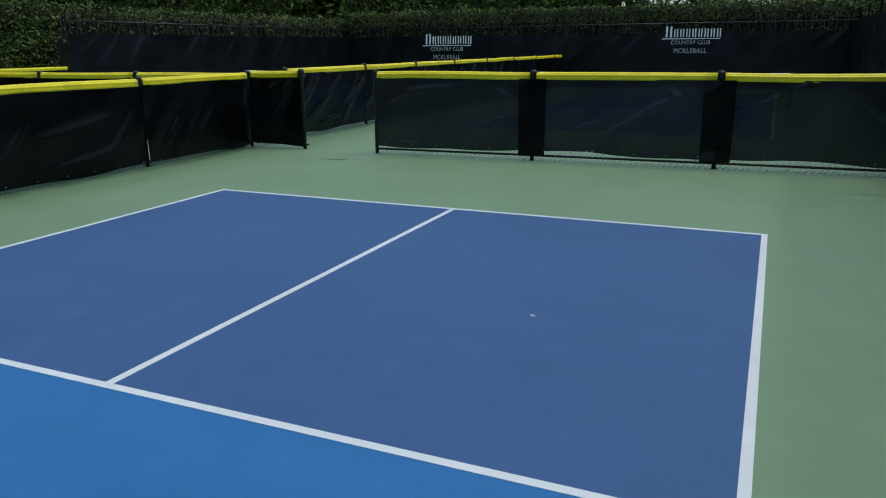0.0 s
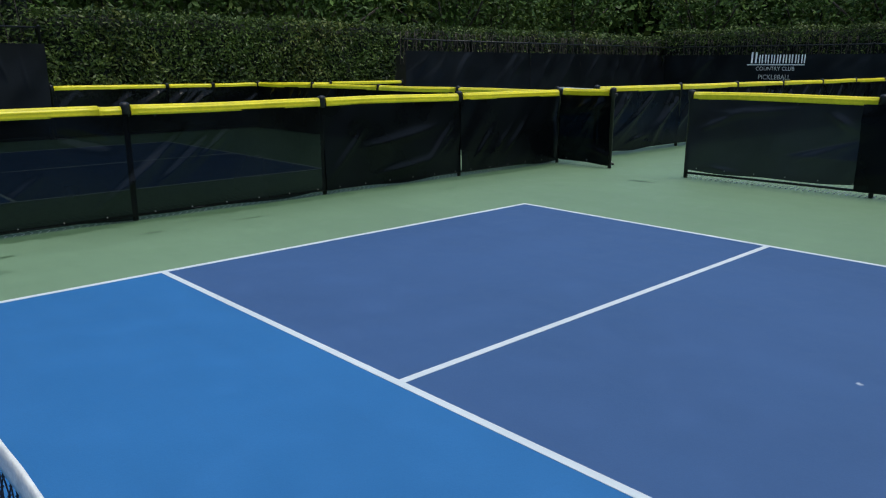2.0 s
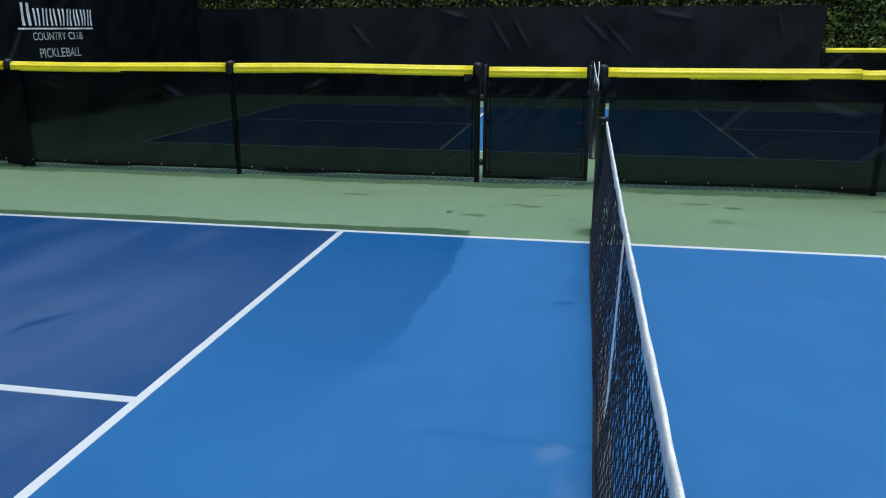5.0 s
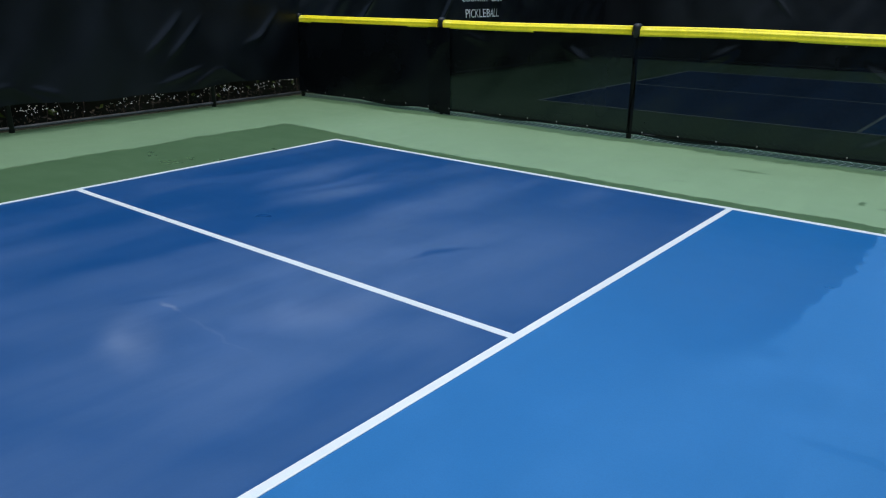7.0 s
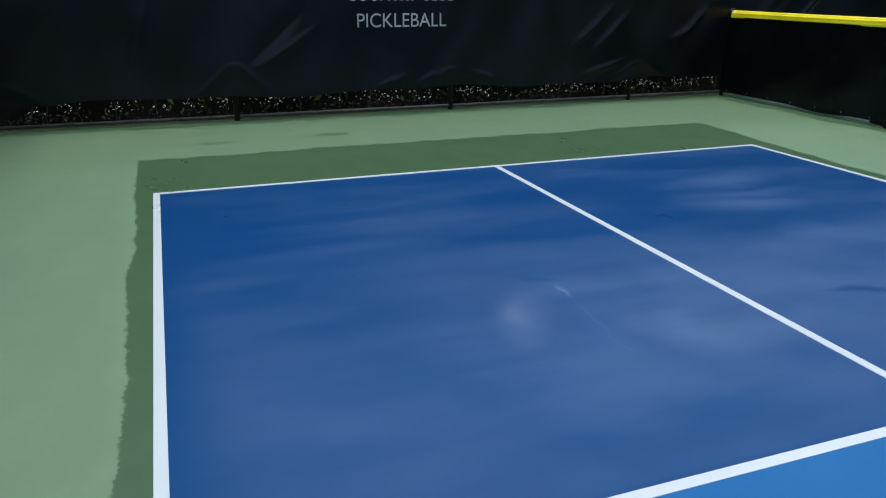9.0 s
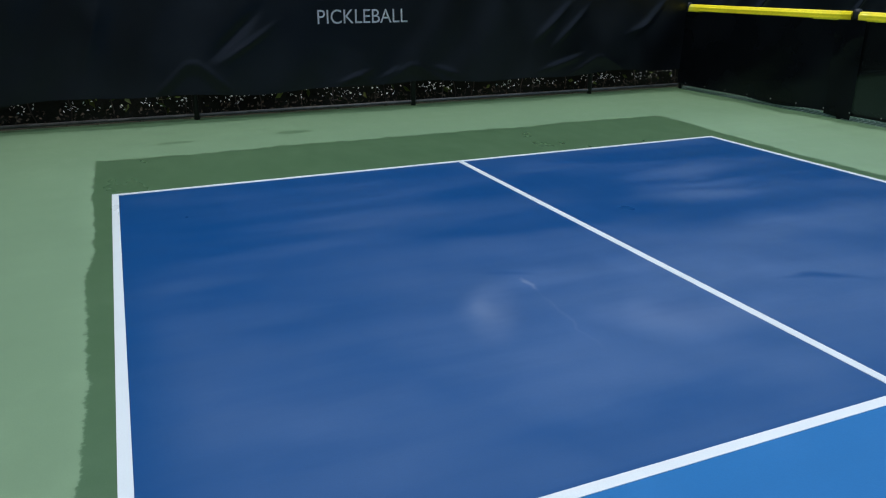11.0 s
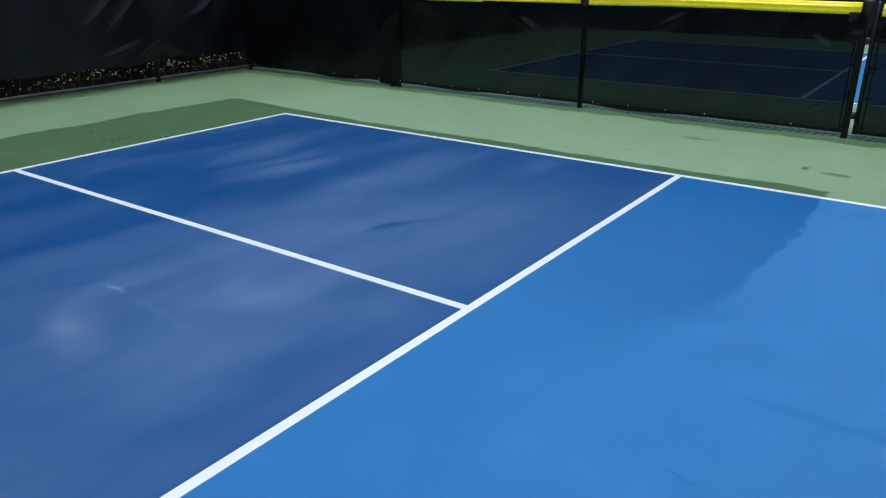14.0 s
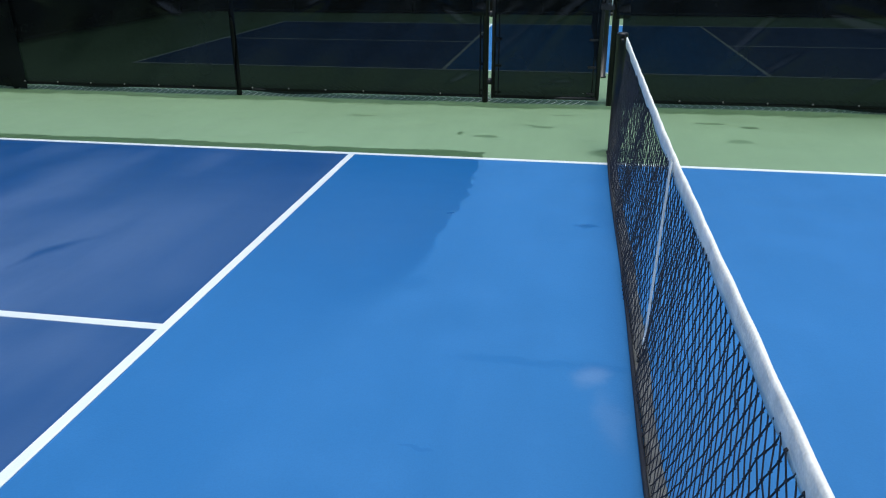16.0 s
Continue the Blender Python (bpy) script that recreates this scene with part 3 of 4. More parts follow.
def low_fence(p0, p1, posts, label, seed, face=-1, bands=(), wire=True, ties=True, gap0=0.0, gap1=0.0, cap=True, low=0.07, joints=(), tall=1.0, fall=0.0, creases=None, dense=(), backlit=False, thick=0.0038, base=0.0):
    """A waist-high fence from p0 to p1. posts: distances along it; face: the side of the cloth; bands: posts behind a doubled strip of cloth;
    gap0, gap1: bare mesh left at its ends; creases: along, up, along, up, width, depth; dense: panels of a closer cloth."""
    a, b = Vector((*p0, 0)), Vector((*p1, 0))
    length = (b - a).length
    turn = math.degrees(math.atan2(b.y - a.y, b.x - a.x))
    fence = thing("windscreen_fence", pose(a.x, a.y, base, 0, 0, turn) @ Matrix.Diagonal((1, 1, tall, 1)) @ Matrix(((1, 0, 0, 0), (0, 1, 0, 0), (fall / length, 0, 1, -fall), (0, 0, 0, 1))), label, "fence", "low fences round the courts")
    for d in posts:
        part("post", POST, fence, pose(d, 0, 0))
    part("top_rail", bar("top_rail", (0, 0, 1.20), (length, 0, 1.20), 0.021), fence)
    part("bottom_rail", bar("bottom_rail", (0, 0, 0.075), (length, 0, 0.075), 0.017), fence)
    if wire:
        part("chain_link", chain_link(length, 0.0, low + 0.07, 0.078, thick), fence, None, "bare wire mesh showing below the cloth")
    edges = sorted({0.0, length, *posts})
    for k, (u, v) in enumerate(zip(edges[:-1], edges[1:])):
        if v - u < 0.2:
            continue
        if cap:
            cuts = [u + 0.05, *[j for j in joints if u < j < v], v - 0.05]
            for n, (c0, c1) in enumerate(zip(cuts[:-1], cuts[1:])):
                part("guard", guard(c1 - c0, seed + k + 50 * n), fence, pose(c0, 0, -0.012 * n), "ribbed yellow plastic guard")
            if ties:
                for q in np.arange(0.3, v - u - 0.2, 0.62):
                    part("cable_tie", TIE_MESH, fence, pose(u + q, face * 0.03, CAP_LO - 0.004))
        lo_u = u + (gap0 if k == 0 else -0.004)
        hi_u = v - (gap1 if k == len(edges) - 2 else -0.004)
        mine = None if creases is None else [(c[0] - lo_u, c[1] - low, c[2] - lo_u, c[3] - low, c[4] * 1.25, c[5] * 1.9) for c in creases]
        me = screen(hi_u - lo_u, low, 1.185, seed * 31 + k, DENSE_SCREEN if k in dense else BACKLIT_SCREEN if backlit else SCREEN, step=0.03, strong=1.9, creases=mine)
        m = pose(lo_u, -0.042, 0) if face < 0 else pose(hi_u, 0.042, 0, 0, 0, 180)
        part("windscreen", me, fence, m)
        if ties:
            for q in np.arange(lo_u + 0.2, hi_u - 0.1, 0.43):
                part("grommet", GROMMET, fence, pose(q, face * 0.075, low + 0.035, 90, 0, 0), "small pale metal eyelet")
    for d in ([gap0 * 0.45] if gap0 else []) + ([length - gap1 * 0.45] if gap1 else []):
        part("tension_bar", bar("tension_bar", (d, 0, 0.07), (d, 0, 1.19), 0.008), fence)
        side = -1 if d < length / 2 else 1
        part("windscreen", screen(0.14, 0.93, 1.19, 907, step=0.03), fence, pose(0.0 if side < 0 else length - 0.14, -0.046, 0), "folded top corner of the cloth")
        for z in (0.14, 0.42, 0.70, 0.98):
            part("clamp", box("clamp", (min(d, d + side * 0.06), -0.02, z - 0.012), (max(d, d + side * 0.06), 0.02, z + 0.012), BLACK_METAL, 0.004), fence)
    for d in bands:
        me = screen(0.40, low - 0.03, 1.185, seed * 77 + int(d * 10), DENSE_SCREEN, step=0.06)
        part("windscreen", me, fence, pose(d - 0.2, -0.062, 0) if face < 0 else pose(d + 0.2, 0.062, 0, 0, 0, 180), "doubled strip of black cloth over a post")
    return fence


# creases in the cloths: along, up, along, up, width, depth
WEST_PULLS = ((8.20, 0.14, 8.60, 0.34, 0.02, 0.012), (8.16, 1.02, 8.52, 0.76, 0.025, 0.014), (6.60, 0.90, 7.10, 1.14, 0.03, 0.014), (4.90, 1.06, 5.40, 0.80, 0.03, 0.014), (3.3, 1.15, 3.9, 1.00, 0.03, 0.012))
GATE_SIDE_PULLS = ((2.15, 0.05, 3.50, 1.07, 0.030, 0.022), (2.90, 0.30, 3.80, 1.00, 0.028, 0.020), (3.25, 0.45, 4.05, 1.06, 0.026, 0.016), (2.60, 0.25, 3.15, 0.78, 0.024, 0.014), (0.98, 0.38, 1.62, 1.04, 0.03, 0.016), (1.25, 0.20, 1.98, 0.70, 0.026, 0.012),
                   (1.88, 1.06, 2.70, 0.84, 0.04, -0.020), (5.22, 0.15, 5.95, 0.95, 0.032, 0.022), (5.50, 0.55, 7.50, 0.86, 0.05, 0.022), (5.70, 0.16, 7.60, 0.42, 0.04, 0.020))
EAST_PULLS = ((0.10, 0.70, 0.95, 1.10, 0.025, 0.016), (0.30, 0.98, 1.75, 1.12, 0.03, 0.016), (1.85, 1.12, 2.40, 0.80, 0.03, 0.016), (0.20, 0.22, 0.95, 0.14, 0.025, 0.014), (1.45, 0.36, 2.50, 0.76, 0.022, 0.014), (3.70, 0.52, 4.70, 1.04, 0.028, 0.020),
              (2.90, 0.40, 4.00, 0.74, 0.024, 0.012), (4.40, 1.14, 4.70, 0.82, 0.025, 0.016), (5.90, 1.00, 6.25, 1.18, 0.025, 0.014), (5.50, 0.78, 6.00, 1.08, 0.025, 0.014))
NET_SIDE_PULLS = ((6.95, 0.20, 7.68, 0.96, 0.028, 0.020), (7.10, 0.30, 7.62, 0.72, 0.026, 0.018), (8.60, 0.18, 9.35, 0.94, 0.03, 0.022), (7.92, 0.12, 8.60, 0.86, 0.028, 0.02), (8.35, 0.20, 9.0, 0.86, 0.026, 0.016))
# the fence between this court and the next, west of the gate, then east of it
low_fence((WEST + 0.03, MID_Y), (-1.285, MID_Y), (0.04, 3.0, 5.86, 8.685), "black mesh cloth fence with yellow top guard beside a gate", 3, bands=(3.0,), gap1=0.13, tall=0.99, creases=WEST_PULLS, dense=(1,), base=-0.03, fall=-0.03)
low_fence((0.03, MID_Y), (MID_X, MID_Y), (0.0, 2.75, 5.25, 7.74, 10.17), "creased black mesh cloth fence with yellow top guard", 4, gap0=0.075, joints=(2.47,), tall=0.99, fall=0.03, creases=GATE_SIDE_PULLS + NET_SIDE_PULLS, dense=(2, 3))
# the end fence, a short piece, the way through, the long piece
low_fence((MID_X, MID_Y - 0.06), (MID_X, 4.12), (1.04,), "short black cloth fence piece beside the open way through", 5, face=-1, dense=(0, 1))
# its wire is thickened to imitate light off the wet ground behind
low_fence((MID_X - 0.03, 2.80), (MID_X + 0.30, SOUTH + 0.1), (0.0, 2.56, 5.12, 7.6), "creased black mesh cloth fence, thickened pale wire standing in for light below", 6, face=-1, bands=(2.56, 5.12), low=0.13, creases=EAST_PULLS, backlit=True, thick=0.0075)
# the other fences of the four courts
low_fence((MID_X, NORTH - 0.1), (MID_X, MID_Y + 0.06), (0.0, 2.6, 5.2, 7.7), "black mesh cloth fence behind the next court", 8, wire=False, ties=False, fall=0.075, dense=(0, 1, 2, 3, 4))
low_fence((MID_X + 1.1, MID_Y), (EAST - 0.1, MID_Y), (0.0, 2.95, 5.5, 8.0, 10.6, 13.2, 15.8, 18.4), "long black mesh cloth fence running towards the hedge", 9, wire=False, ties=False, dense=tuple(range(9)))
low_fence((5.0, NORTH), (15.4, NORTH), (0.03, 2.70, 3.92, 7.6, 10.35), "low black cloth fence with yellow guard before the hedge", 10, wire=False, ties=False, joints=(5.15,), tall=0.925)


# ---- the gate in the fence ----
def gate():
    g = thing("gate", pose(-1.285, MID_Y, -0.03) @ Matrix.Diagonal((1, 1, 0.99, 1)), "closed black steel gate with cloth panel and yellow guard", "gate")
    x0, x1, z0, z1 = 0.085, 1.185, 0.075, 1.20
    for x in (x0, x1):
        part("stile", lathe("stile", [(0.021, z0), (0.021, POST_H - 0.02), (0.012, POST_H)], BLACK_METAL), g, pose(x, 0, 0))
    part("frame_rail", bar("frame_rail", (x0, 0, z0 + 0.015), (x1, 0, z0 + 0.015), 0.018), g)
    part("frame_rail", bar("frame_rail", (x0, 0, z1), (x1, 0, z1), 0.018), g)
    for x in (x0 + 0.055, x1 - 0.055):
        part("tension_bar", bar("tension_bar", (x, 0, z0), (x, 0, z1), 0.007), g)
        for z in (0.14, 0.42, 0.70, 0.98):
            part("clamp", box("clamp", (x - 0.06, -0.02, z - 0.012), (x + 0.03, 0.02, z + 0.012), BLACK_METAL, 0.004), g)
    part("chain_link", chain_link(x1 - x0, 0.02, 0.16), g)
    part("windscreen", screen(x1 - x0 - 0.03, 0.10, 1.19, 901), g, pose(x0 + 0.015, -0.03, 0), "black mesh cloth panel")
    part("guard", guard(x1 - x0 - 0.08, 902), g, pose(x0 + 0.04, 0, 0), "ribbed yellow plastic guard")
    for q in (0.22, 0.6, 0.98):
        part("cable_tie", TIE_MESH, g, pose(x0 + q, -0.03, CAP_LO - 0.004))
    for z in (0.25, 0.95):
        part("hinge", lathe("hinge", [(0.03, z - 0.03), (0.036, z - 0.02), (0.036, z + 0.02), (0.03, z + 0.03)], BLACK_METAL), g, pose(0.045, 0, 0))
    part("latch", box("latch", (1.16, -0.05, 1.0), (1.30, 0.03, 1.06), BLACK_METAL, 0.008), g)
    part("latch_fork", box("latch_fork", (1.205, -0.06, 1.06), (1.235, 0.02, 1.13), BLACK_METAL, 0.006), g)
    return g


gate()
cord = tubes("cord", [[(0, 0, 0), (0.004, -0.004, -0.08), (-0.004, 0.0, -0.16), (0.008, 0.002, -0.22), (0.004, 0, -0.30)]], 0.006, TAPE, 6)
hung = new("cord", cord)
hung.matrix_world = pose(-0.02, MID_Y - 0.045, 1.30)
tagged(hung, "short white cord hanging on the gate post", "cord")


# ---- tall perimeter fences ----
def tall_fence(p0, p1, height, top, label, seed, low=0.30, spacing=3.05, first=0.0, strong=0.7, cuts=None, creases=None, arches=()):
    """A high chain-link fence with a cloth from low to top, on its left-hand side. cuts: where one cloth ends and the next begins, if not at the posts."""
    a, b = Vector((*p0, 0)), Vector((*p1, 0))
    length = (b - a).length
    turn = math.degrees(math.atan2(b.y - a.y, b.x - a.x))
    fence = thing("perimeter_fence", pose(a.x, a.y, 0, 0, 0, turn), label, "fence", "tall fences round the courts")
    tall = lathe("post", [(0.036, 0), (0.036, height - 0.03), (0.044, height - 0.03), (0.03, height), (0.004, height + 0.01)], BLACK_METAL, 10)
    ds = [d for d in np.arange(first, length + 0.01, spacing)]
    for d in ds:
        part("post", tall, fence, pose(d, 0, 0))
    part("top_rail", bar("top_rail", (0, 0, height - 0.05), (length, 0, height - 0.05), 0.021), fence)
    part("bottom_rail", bar("bottom_rail", (0, 0, 0.05), (length, 0, 0.05), 0.021, PIPE), fence)
    edges = sorted({0.0, length, *(ds if cuts is None else cuts)})
    for k, (u, v) in enumerate(zip(edges[:-1], edges[1:])):
        if v - u > 0.3:
            mine, tucks = None, ()
            if creases is not None:
                mine = [(v - c[0], c[1] - low, v - c[2], c[3] - low, c[4], c[5]) for c in creases]
                tucks = [(v - c, half, high, deep) for c, half, high, deep in arches]
            form = (low, top, seed * 41 + k, strong, 2.2, mine, tucks)
            me = screen(v - u + 0.008, low, top, seed * 41 + k, TALL_SCREEN, 0.05 if creases is None else 0.028, 0.022, strong, 2.2, mine, tucks)
            CLOTHS.setdefault(fence.name, []).append((u, v, form))
            part("windscreen", me, fence, pose(v + 0.004, 0.085, 0, 0, 0, 180))
    return fence, turn


CLOTHS = {}


def on_cloth(ob, fence, to_fence, gap=0.03):
    """Lay a print's points on the cloth that it is printed on."""
    back_again = to_fence.inverted()
    depths = [(to_fence @ v.co).y for v in ob.data.vertices]
    mid = (min(depths) + max(depths)) / 2
    for v in ob.data.vertices:
        p = to_fence @ v.co
        for u, w, (low, top, seed, strong, wide, mine, tucks) in CLOTHS[fence.name]:
            if u <= p.x <= w:
                f = folds(np.array([[w + 0.004 - p.x]]), np.array([[p.z - low]]), w - u + 0.008, top - low, seed, strong, wide, mine, tucks)[0, 0]
                p.y = 0.085 + f + gap + (p.y - mid)
                break
        v.co = back_again @ p


def letters(name, text, size, parent, m, spread=1.0):
    cu = bpy.data.curves.new(name, "FONT")
    cu.body, cu.size, cu.align_x, cu.align_y, cu.extrude, cu.space_character = text, size, "CENTER", "BOTTOM", 0.001, spread
    cu.offset = 0.0
    holder = bpy.data.objects.new(name, cu)
    scene.collection.objects.link(holder)
    me = bpy.data.meshes.new_from_object(holder.evaluated_get(bpy.context.evaluated_depsgraph_get()))
    bpy.data.objects.remove(holder)
    # every letter is a part of its own
    bm = bmesh.new()
    bm.from_mesh(me)
    bm.verts.index_update()
    left = set(bm.verts)
    while left:
        island, todo = set(), [min(left, key=lambda v: v.index)]
        while todo:
            v = todo.pop()
            if v not in island:
                island.add(v)
                todo += [e.other_vert(v) for e in v.link_edges]
        left -= island
        order = sorted(island, key=lambda v: v.index)
        number = {v: k for k, v in enumerate(order)}
        polys = [[number[v] for v in f.verts] for f in bm.faces if f.verts[0] in island]
        ob = part(name, mesh_from(name, [tuple(v.co) for v in order], polys, PRINT), parent, m)
        on_cloth(ob, parent, m)
    bm.free()


def sign(parent, x, z, k, y=0.085):
    """The club's print on the cloth: a name in plain shapes, a rule and two lines of words, centred at x with its lowest line at z."""
    def here(dx, dz, s=1.0):
        return Matrix.Translation((x - dx, y, z + dz)) @ pose(0, 0, 0, 90, 0, 180) @ Matrix.Diagonal((s, 1, 1, 1))
    letters("letter", "PICKLEBALL", 0.245 * k, parent, here(0, 0, 0.93))
    letters("letter", "COUNTRY CLUB", 0.20 * k, parent, here(0, 0.33 * k, 0.95))
    rule = sheet("emblem_rule", np.linspace(-1.06 * k, 1.06 * k, 80), np.linspace(0, 0.03 * k, 2), lambda u, v: (u, u * 0, v), PRINT)
    spot = Matrix.Translation((x, y, z + 0.56 * k))
    on_cloth(part("emblem_rule", rule, parent, spot), parent, spot)
    w = -0.98 * k
    for n in range(9):
        wide = 0.30 * k if n == 0 else 0.19 * k
        high = 0.40 * k if n == 0 else 0.31 * k
        for stroke in range(2):
            me = sheet("emblem_bar", np.linspace(0.0, wide * 0.24, 4), np.linspace(0, high, 10), lambda u, v: (u, u * 0, v), PRINT)
            spot = Matrix.Translation((x - w - wide * (0.95 - 0.52 * stroke), y, z + 0.63 * k))
            on_cloth(part("emblem_bar", me, parent, spot), parent, spot)
        w += wide + 0.03 * k


def from_north(creases):
    return [(NORTH - a, b, NORTH - c, d, w, amp) for a, b, c, d, w, amp in creases]


# creases by their y and height on the west cloth
WEST_CREASES = from_north(((2.60, 0.36, 3.56, 0.62, 0.030, 0.035), (2.50, 0.72, 3.30, 1.42, 0.045, 0.040), (2.78, 0.60, 3.62, 1.38, 0.035, 0.030), (4.10, 0.82, 4.75, 1.10, 0.035, 0.026), (4.25, 0.75, 4.95, 1.45, 0.040, 0.028),
                           (-1.95, 0.62, -1.10, 1.40, 0.06, -0.045), (-1.84, 0.60, -0.90, 1.20, 0.028, 0.030), (-0.32, 0.33, 0.28, 0.54, 0.028, 0.026), (0.26, 0.36, 0.62, 0.55, 0.020, 0.022), (0.95, 0.56, 1.55, 0.36, 0.03, 0.024),
                           (-3.3, 0.5, -2.9, 1.6, 0.09, 0.03), (6.0, 0.6, 7.2, 1.7, 0.05, 0.04), (8.5, 0.7, 9.5, 1.9, 0.05, 0.04)))
WEST_TUCKS = [(NORTH - y, half, high, deep) for y, half, high, deep in ((-2.05, 0.66, 0.37, 0.034), (0.78, 0.66, 0.24, 0.03), (-0.02, 0.34, 0.13, 0.022), (3.75, 0.75, 0.24, 0.028), (-4.6, 0.7, 0.22, 0.028))]
west_fence, _ = tall_fence((WEST, NORTH), (WEST, SOUTH), 3.3, 2.75, "tall chain-link fence hung with black cloth, pale printed words", 21, low=0.30, spacing=2.85, first=0.56, strong=2.2, cuts=(10.3,), creases=WEST_CREASES, arches=WEST_TUCKS)
sign(west_fence, NORTH - 0.08, 1.05, 1.0)
sign(west_fence, NORTH - 10.17, 1.08, 0.97)
NORTH_CREASES = [(4.97 - a, b, 4.97 - c, d, w, amp) for a, b, c, d, w, amp in ((-2.45, 1.92, -1.80, 0.90, 0.035, 0.035), (-1.95, 1.98, -1.38, 1.00, 0.03, 0.03), (-0.35, 1.98, 0.50, 1.16, 0.04, 0.035), (0.18, 1.80, 1.05, 0.88, 0.035, 0.03),
                                                                               (4.00, 1.98, 4.20, 1.20, 0.03, 0.03), (-3.7, 2.02, -2.9, 1.84, 0.05, 0.04), (1.2, 2.0, 2.3, 1.80, 0.05, 0.035), (-6.0, 1.9, -5.2, 1.0, 0.04, 0.03), (4.45, 1.95, 4.6, 0.9, 0.03, 0.02))]
tall_fence((4.97, NORTH), (WEST, NORTH), 2.5, 2.1, "tall fence with black cloth before a clipped hedge", 22, first=0.05, cuts=(7.6,), creases=NORTH_CREASES)
tall_fence((EAST, NORTH), (15.45, NORTH), 2.5, 2.1, "tall fence with black cloth before a clipped hedge", 23, first=0.35)
east_fence, _ = tall_fence((EAST, SOUTH), (EAST, NORTH), 2.5, 2.1, "tall fence with black cloth, pale printed emblem and words", 24, first=0.15)
sign(east_fence, 10.5 - SOUTH, 1.06, 1.10)
sign(east_fence, 0.2 - SOUTH, 1.28, 1.02)
tall_fence((WEST, SOUTH), (EAST, SOUTH), 2.85, 2.42, "tall fence with black cloth along the courts", 25, first=0.1)


# ---- nets ----
NET_HALF = 3.30


def net_top(y):
    return 0.872 + 0.05 * (abs(y) / NET_HALF) ** 1.3


def make_net(cx, cy):
    net = thing("court_net", pose(cx, cy, 0), "black knotted net with white top tape between two posts", "net", "court nets")
    for s in (-1, 1):
        post = part("post", lathe("post", [(0.055, 0), (0.055, 0.012), (0.044, 0.014), (0.044, 0.93), (0.046, 0.93), (0.040, 0.95), (0.006, 0.956)], BLACK_METAL, 16), net, pose(0, s * (NET_HALF + 0.06), 0))
        part("eye_bolt", lathe("eye_bolt", [(0.008, -0.03), (0.014, -0.02), (0.014, 0.02), (0.008, 0.03)], BLACK_METAL, 8), post, pose(0, -s * 0.045, 0.90, 90, 0, 0))
    # knotted diamonds, drawn a little out of true
    r = np.random.default_rng(5)
    cw = 0.050
    ny, nz = int(2 * NET_HALF / cw), 22
    node = {}
    for j in range(nz + 1):
        for i in range(ny + 2):
            y = -NET_HALF + (i + (0.5 if j % 2 else 0.0)) * cw
            y = min(max(y, -NET_HALF), NET_HALF)
            f = j / nz
            z = 0.010 + f * (net_top(y) - 0.05 - 0.010)
            sag = 0.5 + 0.5 * math.sin(2.3 * y) * math.sin(1.1 * y + 1)
            x = 0.03 * f - 0.045 * (1 - f) ** 2.5 - 0.03 * f * (1 - f) * sag + 0.006 * math.sin(7 * y + 4 * f)
            x += 0.018 * math.exp(-(y / 0.10) ** 2) * (1 - f)
            node[i, j] = np.array((x, y, z)) + r.normal(0, 0.0014, 3)
            node[i, j][1] += 0.014 * math.sin(3.1 * y + 5 * f) * f * (1 - f) * 4
    lines = []
    for j in range(nz):
        for i in range(ny + 1):
            k = (i, i + 1) if j % 2 else (i - 1, i)
            for q in k:
                if (q, j + 1) in node and 0 <= q <= ny:
                    lines.append([node[i, j], node[q, j + 1]])
    part("mesh", tubes("mesh", lines, 0.0021, NYLON, 3), net, None, "black knotted cord mesh")
    kv, kf = [], []
    for p in node.values():
        n = len(kv)
        kv += [tuple(p + np.array(o) * 0.0048) for o in ((1, 0, 0), (-1, 0, 0), (0, 1, 0), (0, -1, 0), (0, 0, 1.3), (0, 0, -1.3))]
        kf += [(n + a, n + b, n + c) for a, b, c in ((0, 2, 4), (2, 1, 4), (1, 3, 4), (3, 0, 4), (2, 0, 5), (1, 2, 5), (3, 1, 5), (0, 3, 5))]
    part("knotting", mesh_from("knotting", kv, kf, NYLON), net)
    # white tape folded over the cable
    ys = np.linspace(-NET_HALF, NET_HALF, 140)
    prof = [(-0.006, -0.066), (-0.008, -0.045), (-0.0075, -0.012), (-0.005, -0.001), (0.0, 0.003), (0.005, -0.001), (0.0075, -0.012), (0.008, -0.045), (0.006, -0.066)]
    verts, faces = [], []
    for y in ys:
        wob = 0.0010 * math.sin(9 * y) + 0.0012 * math.sin(23 * y + 1)
        puff = 1 + 0.10 * math.sin(13 * y + 2) * math.sin(5 * y)
        for a, b in prof:
            verts.append((0.032 + a * puff + wob * 0.6, y, net_top(y) + b + (wob if b < -0.05 else 0.15 * wob)))
    m = len(prof)
    for i in range(len(ys) - 1):
        for k in range(m - 1):
            faces.append((i * m + k, (i + 1) * m + k, (i + 1) * m + k + 1, i * m + k + 1))
        faces.append((i * m + m - 1, (i + 1) * m + m - 1, (i + 1) * m, i * m))
    faces += [tuple(range(m)), tuple((len(ys) - 1) * m + k for k in range(m))[::-1]]
    part("headband", mesh_from("headband", verts, faces, TAPE, True), net, None, "white canvas tape along the top")
    part("cable", tubes("cable", [[(0.032, -NET_HALF - 0.05, 0.9), (0.032, -NET_HALF, 0.91)], [(0.032, NET_HALF, 0.91), (0.032, NET_HALF + 0.05, 0.9)]], 0.005, TAPE, 6), net)
    # worn hem on the ground
    us = np.linspace(-NET_HALF, NET_HALF, 160)
